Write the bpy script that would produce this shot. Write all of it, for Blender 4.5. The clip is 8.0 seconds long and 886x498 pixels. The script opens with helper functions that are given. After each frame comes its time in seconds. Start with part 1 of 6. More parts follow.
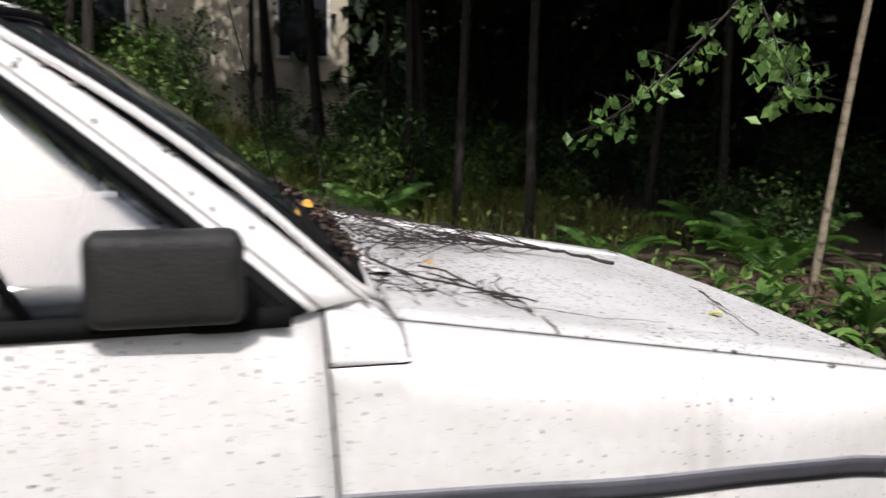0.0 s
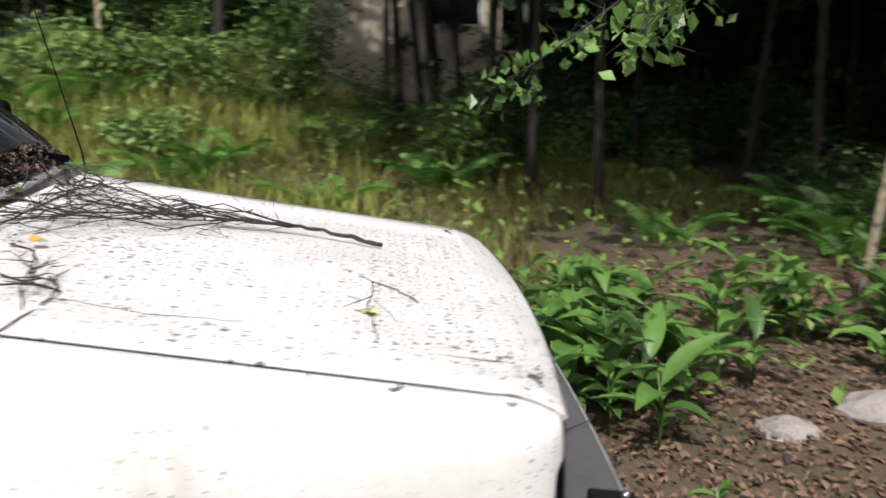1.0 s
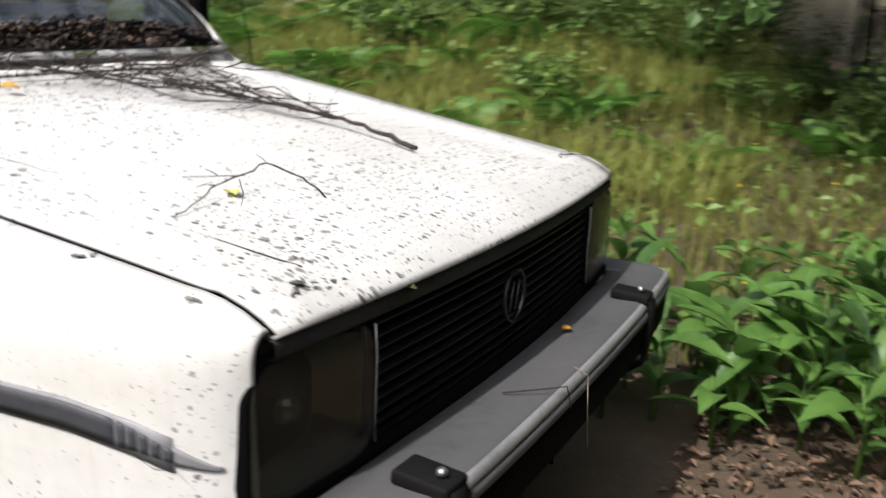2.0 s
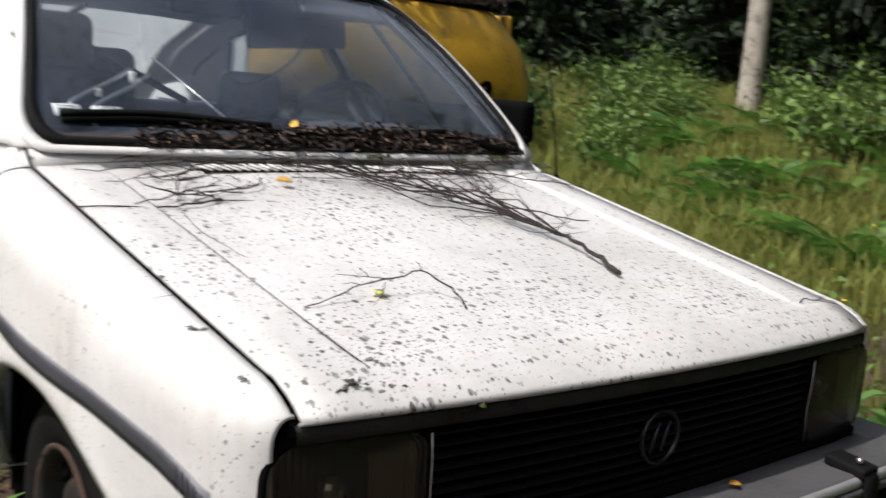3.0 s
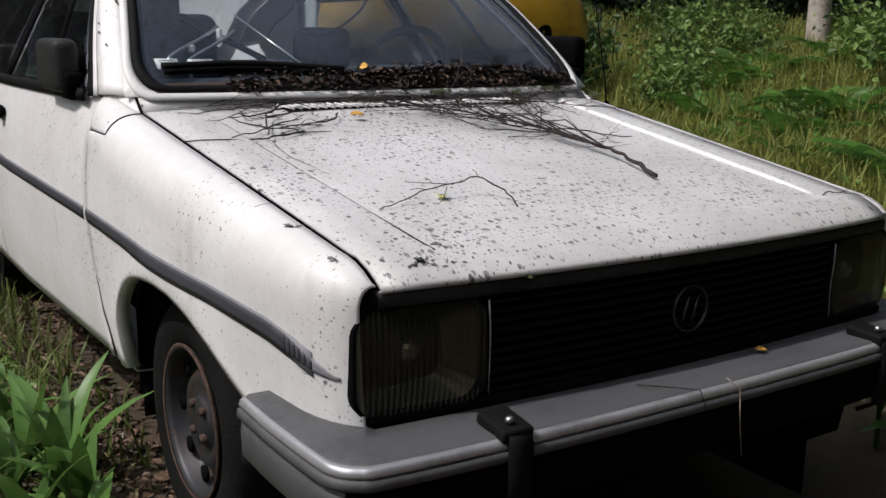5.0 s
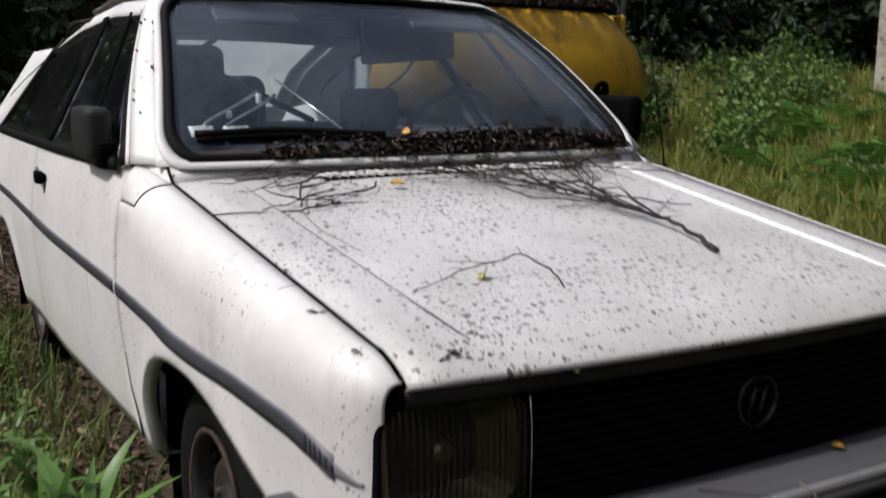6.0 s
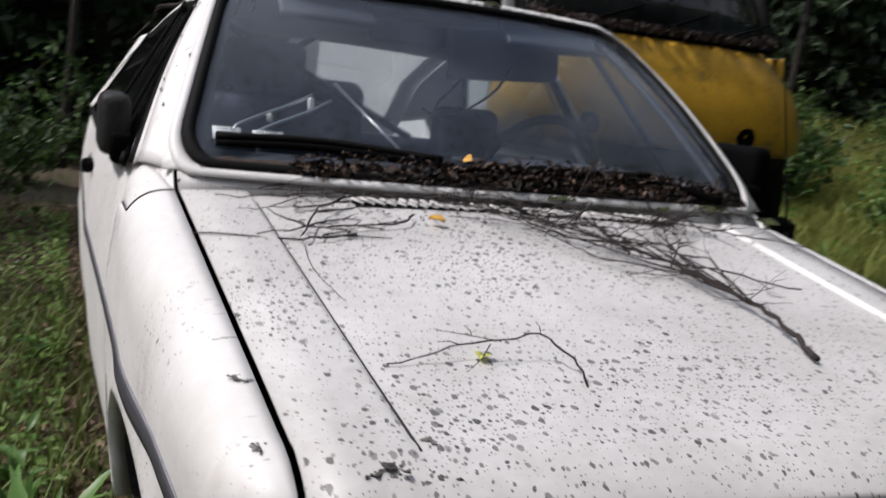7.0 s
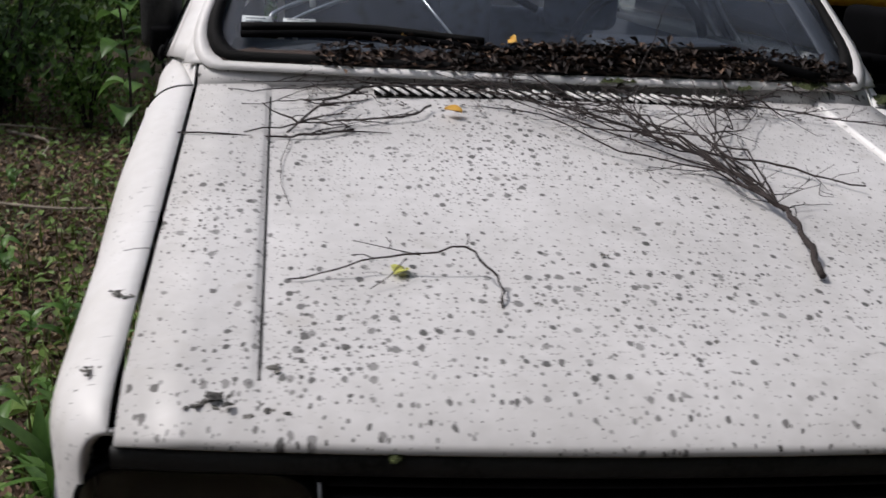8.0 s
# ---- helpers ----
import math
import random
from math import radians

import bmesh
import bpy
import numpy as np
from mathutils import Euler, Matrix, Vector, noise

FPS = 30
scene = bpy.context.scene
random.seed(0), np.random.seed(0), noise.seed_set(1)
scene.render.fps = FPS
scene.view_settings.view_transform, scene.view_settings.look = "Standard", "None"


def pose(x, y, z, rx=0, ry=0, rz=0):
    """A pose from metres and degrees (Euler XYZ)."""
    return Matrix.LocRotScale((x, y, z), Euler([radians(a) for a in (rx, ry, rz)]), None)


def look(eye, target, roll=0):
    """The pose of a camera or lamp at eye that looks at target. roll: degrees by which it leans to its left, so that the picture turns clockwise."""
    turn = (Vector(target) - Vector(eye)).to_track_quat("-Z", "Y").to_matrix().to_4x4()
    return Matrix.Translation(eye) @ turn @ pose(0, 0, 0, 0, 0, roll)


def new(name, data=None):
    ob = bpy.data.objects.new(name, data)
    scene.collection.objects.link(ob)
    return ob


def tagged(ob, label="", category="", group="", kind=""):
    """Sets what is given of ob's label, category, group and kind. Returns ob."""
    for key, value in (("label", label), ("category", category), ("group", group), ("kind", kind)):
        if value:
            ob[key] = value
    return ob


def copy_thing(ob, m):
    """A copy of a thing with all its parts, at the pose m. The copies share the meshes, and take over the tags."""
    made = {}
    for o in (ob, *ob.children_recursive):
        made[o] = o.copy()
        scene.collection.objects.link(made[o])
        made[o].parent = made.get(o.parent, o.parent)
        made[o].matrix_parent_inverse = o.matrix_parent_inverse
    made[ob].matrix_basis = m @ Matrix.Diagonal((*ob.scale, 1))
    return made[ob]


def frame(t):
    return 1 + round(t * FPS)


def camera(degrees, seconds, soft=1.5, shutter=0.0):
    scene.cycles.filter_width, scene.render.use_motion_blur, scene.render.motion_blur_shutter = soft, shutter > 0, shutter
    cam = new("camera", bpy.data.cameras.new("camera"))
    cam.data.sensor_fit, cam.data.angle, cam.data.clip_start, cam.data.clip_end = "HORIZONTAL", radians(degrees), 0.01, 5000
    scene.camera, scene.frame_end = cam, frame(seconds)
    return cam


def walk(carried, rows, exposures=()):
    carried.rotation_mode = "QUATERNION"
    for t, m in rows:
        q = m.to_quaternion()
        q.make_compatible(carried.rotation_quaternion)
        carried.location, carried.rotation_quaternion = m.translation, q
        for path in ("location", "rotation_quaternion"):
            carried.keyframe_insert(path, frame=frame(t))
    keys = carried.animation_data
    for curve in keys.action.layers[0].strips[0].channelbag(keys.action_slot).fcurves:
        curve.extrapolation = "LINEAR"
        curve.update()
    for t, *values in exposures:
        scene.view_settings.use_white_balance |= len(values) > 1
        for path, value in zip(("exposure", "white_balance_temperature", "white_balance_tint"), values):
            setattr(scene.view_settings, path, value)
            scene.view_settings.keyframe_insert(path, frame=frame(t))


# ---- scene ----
cam = camera(48.0, 8.0, shutter=0.5)
PATH = [
    (0, (-1.446, -2.287, 1.34), (-0.915, -0.391, 0.995), 0.9),
    (0.3, (-1.109, -2.274, 1.318), (-0.707, -0.346, 0.967), -0.6),
    (0.5, (-0.885, -2.265, 1.304), (-0.517, -0.340, 0.908), -1.5),
    (0.8, (-0.508, -2.171, 1.300), (-0.244, -0.233, 0.890), -1.0),
    (1, (-0.256, -2.108, 1.297), (-0.14, -0.155, 0.893), -0.2),
    (1.2, (-0.038, -2.02, 1.244), (-0.113, -0.063, 0.848), -1.6),
    (2.3, (0.796, -1.407, 1.111), (-0.291, 0.199, 0.622), 4.1),
    (2.5, (0.868, -1.311, 1.169), (-0.392, 0.175, 0.714), 4.8),
    (3, (1.088, -1.324, 1.198), (-0.468, -0.114, 0.859), 4.6),
    (3.5, (1.325, -1.408, 1.144), (-0.346, -0.376, 0.765), 2.3),
    (4, (1.443, -1.478, 1.152), (-0.208, -0.426, 0.743), 1.2),
    (5.3, (1.351, -1.464, 1.151), (-0.28, -0.389, 0.719), 0.8),
    (5.5, (1.396, -1.455, 1.178), (-0.266, -0.425, 0.756), 0.1),
    (6, (1.248, -1.348, 1.179), (-0.464, -0.367, 0.851), 0.2),
    (6.5, (1.062, -1.17, 1.198), (-0.706, -0.265, 0.966), 3.1),
    (7, (0.967, -0.95, 1.179), (-0.877, -0.234, 0.884), 6.1),
    (7.5, (0.957, -0.696, 1.192), (-0.95, -0.301, 0.737), 3.8),
    (8, (0.945, -0.498, 1.242), (-0.948, -0.243, 0.652), 3.0),
]
walk(cam, [(t, look(eye, target, roll)) for t, eye, target, roll in PATH],
     exposures=[(0.0, 0.38, 6250, 15), (0.5, 0.48, 6280, 14), (1.2, 0.75, 6350, 12), (2.3, 0.7, 6400, 11), (3.0, 0.42, 6350, 12), (3.6, 0.2, 6250, 13), (5.3, -0.12, 6200, 14), (7.2, -0.03, 6200, 15), (8.0, -0.27, 6200, 15)])

# ---- sky and sun: the sun stands high over the passenger side ----
SUN_DIR = Vector((-0.10, -0.57, 0.81)).normalized()
world = bpy.data.worlds.new("sky")
scene.world = world
world.use_nodes = True
wn, wl = world.node_tree.nodes, world.node_tree.links
sky = wn.new("ShaderNodeTexSky")
sky.sky_type, sky.sun_disc = "NISHITA", False
sky.sun_elevation = math.asin(SUN_DIR.z)
sky.sun_rotation = math.atan2(SUN_DIR.x, SUN_DIR.y)
sky.dust_density, sky.ozone_density, sky.air_density = 3.0, 0.6, 1.0
# bright haze and broken cloud over the open side
haze = wn.new("ShaderNodeMix")
haze.data_type = "RGBA"
cn = wn.new("ShaderNodeTexNoise")
cn.inputs["Scale"].default_value, cn.inputs["Detail"].default_value = 1.6, 5
tc = wn.new("ShaderNodeTexCoord")
wl.new(tc.outputs["Generated"], cn.inputs["Vector"])
cr = wn.new("ShaderNodeValToRGB")
cr.color_ramp.elements[0].position, cr.color_ramp.elements[1].position = 0.38, 0.66
wl.new(cn.outputs["Fac"], cr.inputs[0])
wl.new(cr.outputs[0], haze.inputs["Factor"])
wl.new(sky.outputs[0], haze.inputs[6])
haze.inputs[7].default_value = (9.0, 9.3, 9.6, 1)
bg = wn["Background"]
bg.inputs[1].default_value = 0.10
# thin cloud glares in a broad halo round the sun
dot = wn.new("ShaderNodeVectorMath"); dot.operation = "DOT_PRODUCT"; dot.inputs[1].default_value = SUN_DIR
wl.new(tc.outputs["Generated"], dot.inputs[0])
pos, halo = wn.new("ShaderNodeMath"), wn.new("ShaderNodeMath")
pos.operation, halo.operation = "MAXIMUM", "POWER"
pos.inputs[1].default_value, halo.inputs[1].default_value = 0.0, 8.0
wl.new(dot.outputs["Value"], pos.inputs[0]); wl.new(pos.outputs[0], halo.inputs[0])
glare = wn.new("ShaderNodeMix"); glare.data_type, glare.blend_type, glare.clamp_factor = "RGBA", "ADD", False
wl.new(halo.outputs[0], glare.inputs["Factor"]); wl.new(haze.outputs[2], glare.inputs[6])
glare.inputs[7].default_value = (12.0, 11.7, 11.2, 1)
wl.new(glare.outputs[2], bg.inputs[0])
sun = new("sun", bpy.data.lights.new("sun", "SUN"))
sun.data.energy, sun.data.angle, sun.data.color = 3.0, radians(0.6), (1.0, 0.955, 0.88)
sun.matrix_world = look(SUN_DIR * 30, (0, 0, 0))

# ---- materials ----
def mat(name, color, rough=0.6, metal=0.0, vary=0.12, scale=8.0, bump=0.0, bscale=60.0, second=None, coat=0.0, spec=0.5, island=0.0):
    """A surface of one base colour with variation at two scales and fine relief."""
    m = bpy.data.materials.new(name)
    m.use_nodes = True
    n, l = m.node_tree.nodes, m.node_tree.links
    b = n["Principled BSDF"]
    b.inputs["Roughness"].default_value, b.inputs["Metallic"].default_value = rough, metal
    b.inputs["Coat Weight"].default_value = coat
    b.inputs["Specular IOR Level"].default_value = spec
    co = n.new("ShaderNodeTexCoord")
    t1, t2 = n.new("ShaderNodeTexNoise"), n.new("ShaderNodeTexNoise")
    t1.inputs["Scale"].default_value, t2.inputs["Scale"].default_value = scale, scale * 9
    t1.inputs["Detail"].default_value = t2.inputs["Detail"].default_value = 5
    for t in (t1, t2):
        l.new(co.outputs["Object"], t.inputs["Vector"])
    add = n.new("ShaderNodeMath"); add.operation = "MULTIPLY_ADD"
    l.new(t2.outputs["Fac"], add.inputs[0]); add.inputs[1].default_value = 0.5
    l.new(t1.outputs["Fac"], add.inputs[2])
    ramp = n.new("ShaderNodeValToRGB")
    c = Vector(color)
    d = Vector(second) if second else c * (1 - 2.2 * vary)
    e = c * (1 + vary)
    ramp.color_ramp.elements[0].position, ramp.color_ramp.elements[1].position = 0.52, 0.98
    ramp.color_ramp.elements[0].color = (*d, 1)
    ramp.color_ramp.elements[1].color = (*e, 1)
    mid = ramp.color_ramp.elements.new(0.7)
    mid.color = (*c, 1)
    src = add.outputs[0]
    if island:
        geo, oi = n.new("ShaderNodeNewGeometry"), n.new("ShaderNodeObjectInfo")
        s = n.new("ShaderNodeMath"); s.operation = "ADD"
        l.new(geo.outputs["Random Per Island"], s.inputs[0]); l.new(oi.outputs["Random"], s.inputs[1])
        k = n.new("ShaderNodeMath"); k.operation = "MULTIPLY_ADD"
        l.new(s.outputs[0], k.inputs[0]); k.inputs[1].default_value = island; l.new(src, k.inputs[2])
        k2 = n.new("ShaderNodeMath"); k2.operation = "SUBTRACT"
        l.new(k.outputs[0], k2.inputs[0]); k2.inputs[1].default_value = island
        src = k2.outputs[0]
    l.new(src, ramp.inputs[0])
    l.new(ramp.outputs[0], b.inputs["Base Color"])
    if bump:
        t3 = n.new("ShaderNodeTexNoise"); t3.inputs["Scale"].default_value = bscale; t3.inputs["Detail"].default_value = 4
        l.new(co.outputs["Object"], t3.inputs["Vector"])
        bp = n.new("ShaderNodeBump"); bp.inputs["Strength"].default_value = bump; bp.inputs["Distance"].default_value = 0.01
        l.new(t3.outputs["Fac"], bp.inputs["Height"]); l.new(bp.outputs[0], b.inputs["Normal"])
    return m


def leaf_mat(name, color, second, through_light=0.35, rough=0.5, island=0.5):
    m = mat(name, color, rough, vary=0.2, scale=3.0, second=second, island=island, spec=0.35)
    n, l = m.node_tree.nodes, m.node_tree.links
    b, out = n["Principled BSDF"], n["Material Output"]
    tr = n.new("ShaderNodeBsdfTranslucent")
    src = b.inputs["Base Color"].links[0].from_socket
    l.new(src, tr.inputs["Color"])
    mx = n.new("ShaderNodeMixShader"); mx.inputs[0].default_value = through_light
    l.new(b.outputs[0], mx.inputs[1]); l.new(tr.outputs[0], mx.inputs[2]); l.new(mx.outputs[0], out.inputs["Surface"])
    return m


def paint(name, spots, light, shade, flat):
    """Old white car paint: grime film, green-grey algae and dark lichen spots of the given amount."""
    m = bpy.data.materials.new(name)
    m.use_nodes = True
    n, l = m.node_tree.nodes, m.node_tree.links
    b = n["Principled BSDF"]
    co = n.new("ShaderNodeTexCoord")
    def noise_tex(scale, detail=5):
        t = n.new("ShaderNodeTexNoise"); t.inputs["Scale"].default_value, t.inputs["Detail"].default_value = scale, detail
        l.new(co.outputs["Object"], t.inputs["Vector"]); return t.outputs["Fac"]
    def math_node(op, a, c=None, d=None):
        k = n.new("ShaderNodeMath"); k.operation = op
        for i, v in enumerate((a, c, d)):
            if v is None: continue
            if isinstance(v, (int, float)): k.inputs[i].default_value = v
            else: l.new(v, k.inputs[i])
        return k.outputs[0]
    def ramp_node(src, lo, hi, ca, cb):
        r = n.new("ShaderNodeValToRGB")
        r.color_ramp.elements[0].position, r.color_ramp.elements[1].position = lo, hi
        r.color_ramp.elements[0].color, r.color_ramp.elements[1].color = ca, cb
        l.new(src, r.inputs[0]); return r.outputs[0]
    def mix(fac, a, c):
        k = n.new("ShaderNodeMix"); k.data_type = "RGBA"
        l.new(fac, k.inputs["Factor"])
        for i, v in ((6, a), (7, c)):
            if isinstance(v, tuple): k.inputs[i].default_value = v
            else: l.new(v, k.inputs[i])
        return k.outputs[2]
    film = ramp_node(math_node("MULTIPLY_ADD", noise_tex(40), 0.45, noise_tex(3.0)), 0.5, 1.0, (*shade, 1), (*light, 1))
    col = film
    masks = []
    for scale, size, seed, least in ((44.0, 0.29, 0.0, 0.10), (74.0, 0.28, 3.7, 0.10), (125.0, 0.25, 9.1, 0.10)):
        off = n.new("ShaderNodeVectorMath"); off.operation = "ADD"; off.inputs[1].default_value = (seed, seed * 2, seed)
        warp = n.new("ShaderNodeTexNoise"); warp.inputs["Scale"].default_value = scale * 2.2
        l.new(co.outputs["Object"], warp.inputs["Vector"])
        sc = n.new("ShaderNodeVectorMath"); sc.operation = "MULTIPLY_ADD"; sc.inputs[1].default_value = (0.35 / scale,) * 3
        l.new(warp.outputs["Color"], sc.inputs[0]); l.new(co.outputs["Object"], sc.inputs[2])
        l.new(sc.outputs[0], off.inputs[0])
        v = n.new("ShaderNodeTexVoronoi"); v.voronoi_dimensions = "2D"; v.inputs["Scale"].default_value = scale
        if flat:
            st = n.new("ShaderNodeVectorMath"); st.operation = "MULTIPLY"; st.inputs[1].default_value = (0.68, 1.0, 1.0)
            l.new(off.outputs[0], st.inputs[0]); l.new(st.outputs[0], v.inputs["Vector"])
        else:
            sx, cx = n.new("ShaderNodeSeparateXYZ"), n.new("ShaderNodeCombineXYZ")
            l.new(off.outputs[0], sx.inputs[0]); l.new(sx.outputs[0], cx.inputs[0]); l.new(sx.outputs[2], cx.inputs[1])
            l.new(cx.outputs[0], v.inputs["Vector"])
        sep = n.new("ShaderNodeSeparateColor"); l.new(v.outputs["Color"], sep.inputs[0])
        dens = math_node("MULTIPLY_ADD", noise_tex(2.6, 2), 1.3, -0.65 + spots)
        r = math_node("MULTIPLY", math_node("ADD", sep.outputs[0], dens), size)
        edge = math_node("MULTIPLY", math_node("SUBTRACT", math_node("SUBTRACT", r, least), v.outputs["Distance"]), 26.0)
        mk = n.new("ShaderNodeClamp"); l.new(edge, mk.inputs[0])
        masks.append(math_node("MULTIPLY", mk.outputs[0], math_node("MULTIPLY_ADD", sep.outputs[1], 0.45, 0.52)))
    for mk in masks:
        col = mix(mk, col, (0.06, 0.057, 0.052, 1))
    streak = n.new("ShaderNodeTexNoise"); streak.inputs["Scale"].default_value = 9; streak.inputs["Detail"].default_value = 6
    mp = n.new("ShaderNodeMapping"); mp.inputs["Scale"].default_value = (1.4, 1.4, 0.25)
    l.new(co.outputs["Object"], mp.inputs[0]); l.new(mp.outputs[0], streak.inputs["Vector"])
    sm = math_node("MULTIPLY", ramp_node(streak.outputs["Fac"], 0.62, 0.85, (0, 0, 0, 1), (1, 1, 1, 1)), 0.45)
    col = mix(sm, col, (0.33, 0.30, 0.25, 1))
    l.new(col, b.inputs["Base Color"])
    rg = math_node("MULTIPLY_ADD", noise_tex(20), 0.35, 0.30)
    l.new(rg, b.inputs["Roughness"])
    bp = n.new("ShaderNodeBump"); bp.inputs["Strength"].default_value = 0.25; bp.inputs["Distance"].default_value = 0.002
    l.new(math_node("ADD", masks[0], masks[1]), bp.inputs["Height"]); l.new(bp.outputs[0], b.inputs["Normal"])
    return m


def glass(name, tint, dirt, gloss_rough=0.02, film_col=(0.35, 0.36, 0.36), rib=0.0, ior=1.5):
    """Clear pane with a dusty film; the Fresnel term drives its gloss."""
    m = bpy.data.materials.new(name)
    m.use_nodes = True
    n, l = m.node_tree.nodes, m.node_tree.links
    n.remove(n["Principled BSDF"])
    tr, gl, df = n.new("ShaderNodeBsdfTransparent"), n.new("ShaderNodeBsdfGlossy"), n.new("ShaderNodeBsdfDiffuse")
    tr.inputs[0].default_value = (*tint, 1); df.inputs[0].default_value = (*film_col, 1)
    gl.inputs["Roughness"].default_value = gloss_rough
    f0 = ((ior - 1) / (ior + 1)) ** 2
    lw, pw, fr = n.new("ShaderNodeLayerWeight"), n.new("ShaderNodeMath"), n.new("ShaderNodeMath")
    lw.inputs[0].default_value = 0.5
    pw.operation, fr.operation = "POWER", "MULTIPLY_ADD"
    pw.inputs[1].default_value = 5.0
    l.new(lw.outputs["Facing"], pw.inputs[0]); l.new(pw.outputs[0], fr.inputs[0])
    fr.inputs[1].default_value, fr.inputs[2].default_value = 1 - f0, f0
    co, nz, rp = n.new("ShaderNodeTexCoord"), n.new("ShaderNodeTexNoise"), n.new("ShaderNodeValToRGB")
    nz.inputs["Scale"].default_value, nz.inputs["Detail"].default_value = 3.2, 6
    l.new(co.outputs["Object"], nz.inputs["Vector"]); l.new(nz.outputs["Fac"], rp.inputs[0])
    rp.color_ramp.elements[0].position, rp.color_ramp.elements[1].position = 0.35, 0.75
    rp.color_ramp.elements[0].color = (dirt * 0.4,) * 3 + (1,)
    rp.color_ramp.elements[1].color = (dirt * 1.7,) * 3 + (1,)
    m1, m2 = n.new("ShaderNodeMixShader"), n.new("ShaderNodeMixShader")
    l.new(rp.outputs[0], m1.inputs[0]); l.new(tr.outputs[0], m1.inputs[1]); l.new(df.outputs[0], m1.inputs[2])
    l.new(fr.outputs[0], m2.inputs[0]); l.new(m1.outputs[0], m2.inputs[1]); l.new(gl.outputs[0], m2.inputs[2])
    l.new(m2.outputs[0], n["Material Output"].inputs["Surface"])
    if rib:
        wv = n.new("ShaderNodeTexWave"); wv.bands_direction = "Y"; wv.inputs["Scale"].default_value = rib
        l.new(co.outputs["Object"], wv.inputs["Vector"])
        bp = n.new("ShaderNodeBump"); bp.inputs["Strength"].default_value = 0.7; bp.inputs["Distance"].default_value = 0.004
        l.new(wv.outputs["Fac"], bp.inputs["Height"])
        l.new(bp.outputs[0], gl.inputs["Normal"]); l.new(bp.outputs[0], df.inputs["Normal"])
    return m


PAINT_TOP = paint("paint_lichen", 0.13, (0.65, 0.64, 0.63), (0.48, 0.47, 0.455), True)
PAINT_WING = paint("paint_wing", -0.02, (0.68, 0.67, 0.655), (0.50, 0.49, 0.475), True)
PAINT = paint("paint_side", -0.21, (0.80, 0.79, 0.78), (0.66, 0.645, 0.62), False)
BLACK = mat("black_plastic", (0.0028, 0.0028, 0.0032), 0.75, spec=0.04, bump=0.15, bscale=300)
RUBBER = mat("rubber", (0.006, 0.006, 0.006), 0.75, spec=0.12, bump=0.2, bscale=200)
TYRE = mat("tyre_rubber", (0.009, 0.0088, 0.0085), 0.9, spec=0.12, bump=0.4, bscale=120, vary=0.2)
BUMPER = mat("bumper_plastic", (0.072, 0.072, 0.075), 0.6, vary=0.15, scale=5, bump=0.1, bscale=250)
STRIP = mat("bumper_strip", (0.45, 0.45, 0.46), 0.35, metal=0.6)
TRIM = mat("trim_grey", (0.022, 0.022, 0.021), 0.6, spec=0.25, vary=0.3, scale=14, bump=0.2, bscale=150)
DECAL = mat("stripe_grey", (0.050, 0.050, 0.060), 0.55, vary=0.15)
DECAL_EDGE = mat("stripe_edge", (0.20, 0.20, 0.215), 0.55, vary=0.15)
STEEL = mat("wheel_steel", (0.035, 0.035, 0.038), 0.5, metal=0.4, vary=0.25, scale=16, second=(0.10, 0.05, 0.025))
RUST = mat("rust", (0.055, 0.032, 0.022), 0.9, vary=0.4, scale=40, bump=0.5)
CHROME = mat("bare_metal", (0.62, 0.62, 0.62), 0.28, metal=0.9, vary=0.1, scale=20)
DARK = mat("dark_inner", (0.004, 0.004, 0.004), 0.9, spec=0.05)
CLOTH = mat("seat_cloth", (0.06, 0.07, 0.10), 0.95, vary=0.3, scale=25, bump=0.3, bscale=400)
DASH = mat("dash_plastic", (0.035, 0.04, 0.05), 0.55, bump=0.15, bscale=400)
# bluish film: dust, with the haze of the reflected sky put into its colour
SCREEN = glass("windscreen_glass", (0.80, 0.85, 0.89), 0.105, 0.02, (0.30, 0.36, 0.46))
SIDEGLASS = glass("side_glass", (0.80, 0.83, 0.83), 0.02, ior=2.3)
VAN_GLASS = glass("van_glass", (0.22, 0.25, 0.25), 0.03)
LENS = glass("lamp_glass", (0.36, 0.345, 0.27), 0.22, 0.07, (0.07, 0.066, 0.048), rib=30.0)
GRILLE = mat("grille_plastic", (0.004, 0.004, 0.006), 0.45, spec=0.16, bump=0.1, bscale=200)
BADGE = mat("badge_black", (0.010, 0.010, 0.012), 0.3, spec=0.5)
REFLECT = mat("lamp_reflector", (0.42, 0.40, 0.34), 0.24, metal=1.0, vary=0.2, scale=18)
LICHEN = mat("lichen_crust", (0.16, 0.155, 0.14), 0.95, vary=0.45, scale=60, bump=0.8, bscale=260, second=(0.03, 0.03, 0.028))
BARK_TWIG = mat("twig_bark", (0.028, 0.020, 0.018), 0.85, vary=0.35, scale=40, bump=0.5, bscale=220)
BARK_STICK = mat("stick_bark", (0.075, 0.062, 0.052), 0.9, vary=0.4, scale=25, bump=0.6, bscale=120)
LITTER = mat("dead_leaves", (0.100, 0.060, 0.038), 0.8, vary=0.5, scale=10, second=(0.02, 0.013, 0.01), island=0.9)
LITTER_TAN = mat("tan_leaves", (0.23, 0.17, 0.10), 0.8, vary=0.4, scale=10, second=(0.09, 0.06, 0.035), island=0.8)
MOSS_LEAF = leaf_mat("ground_moss", (0.115, 0.125, 0.035), (0.06, 0.065, 0.022), 0.2, 0.7, 0.7)
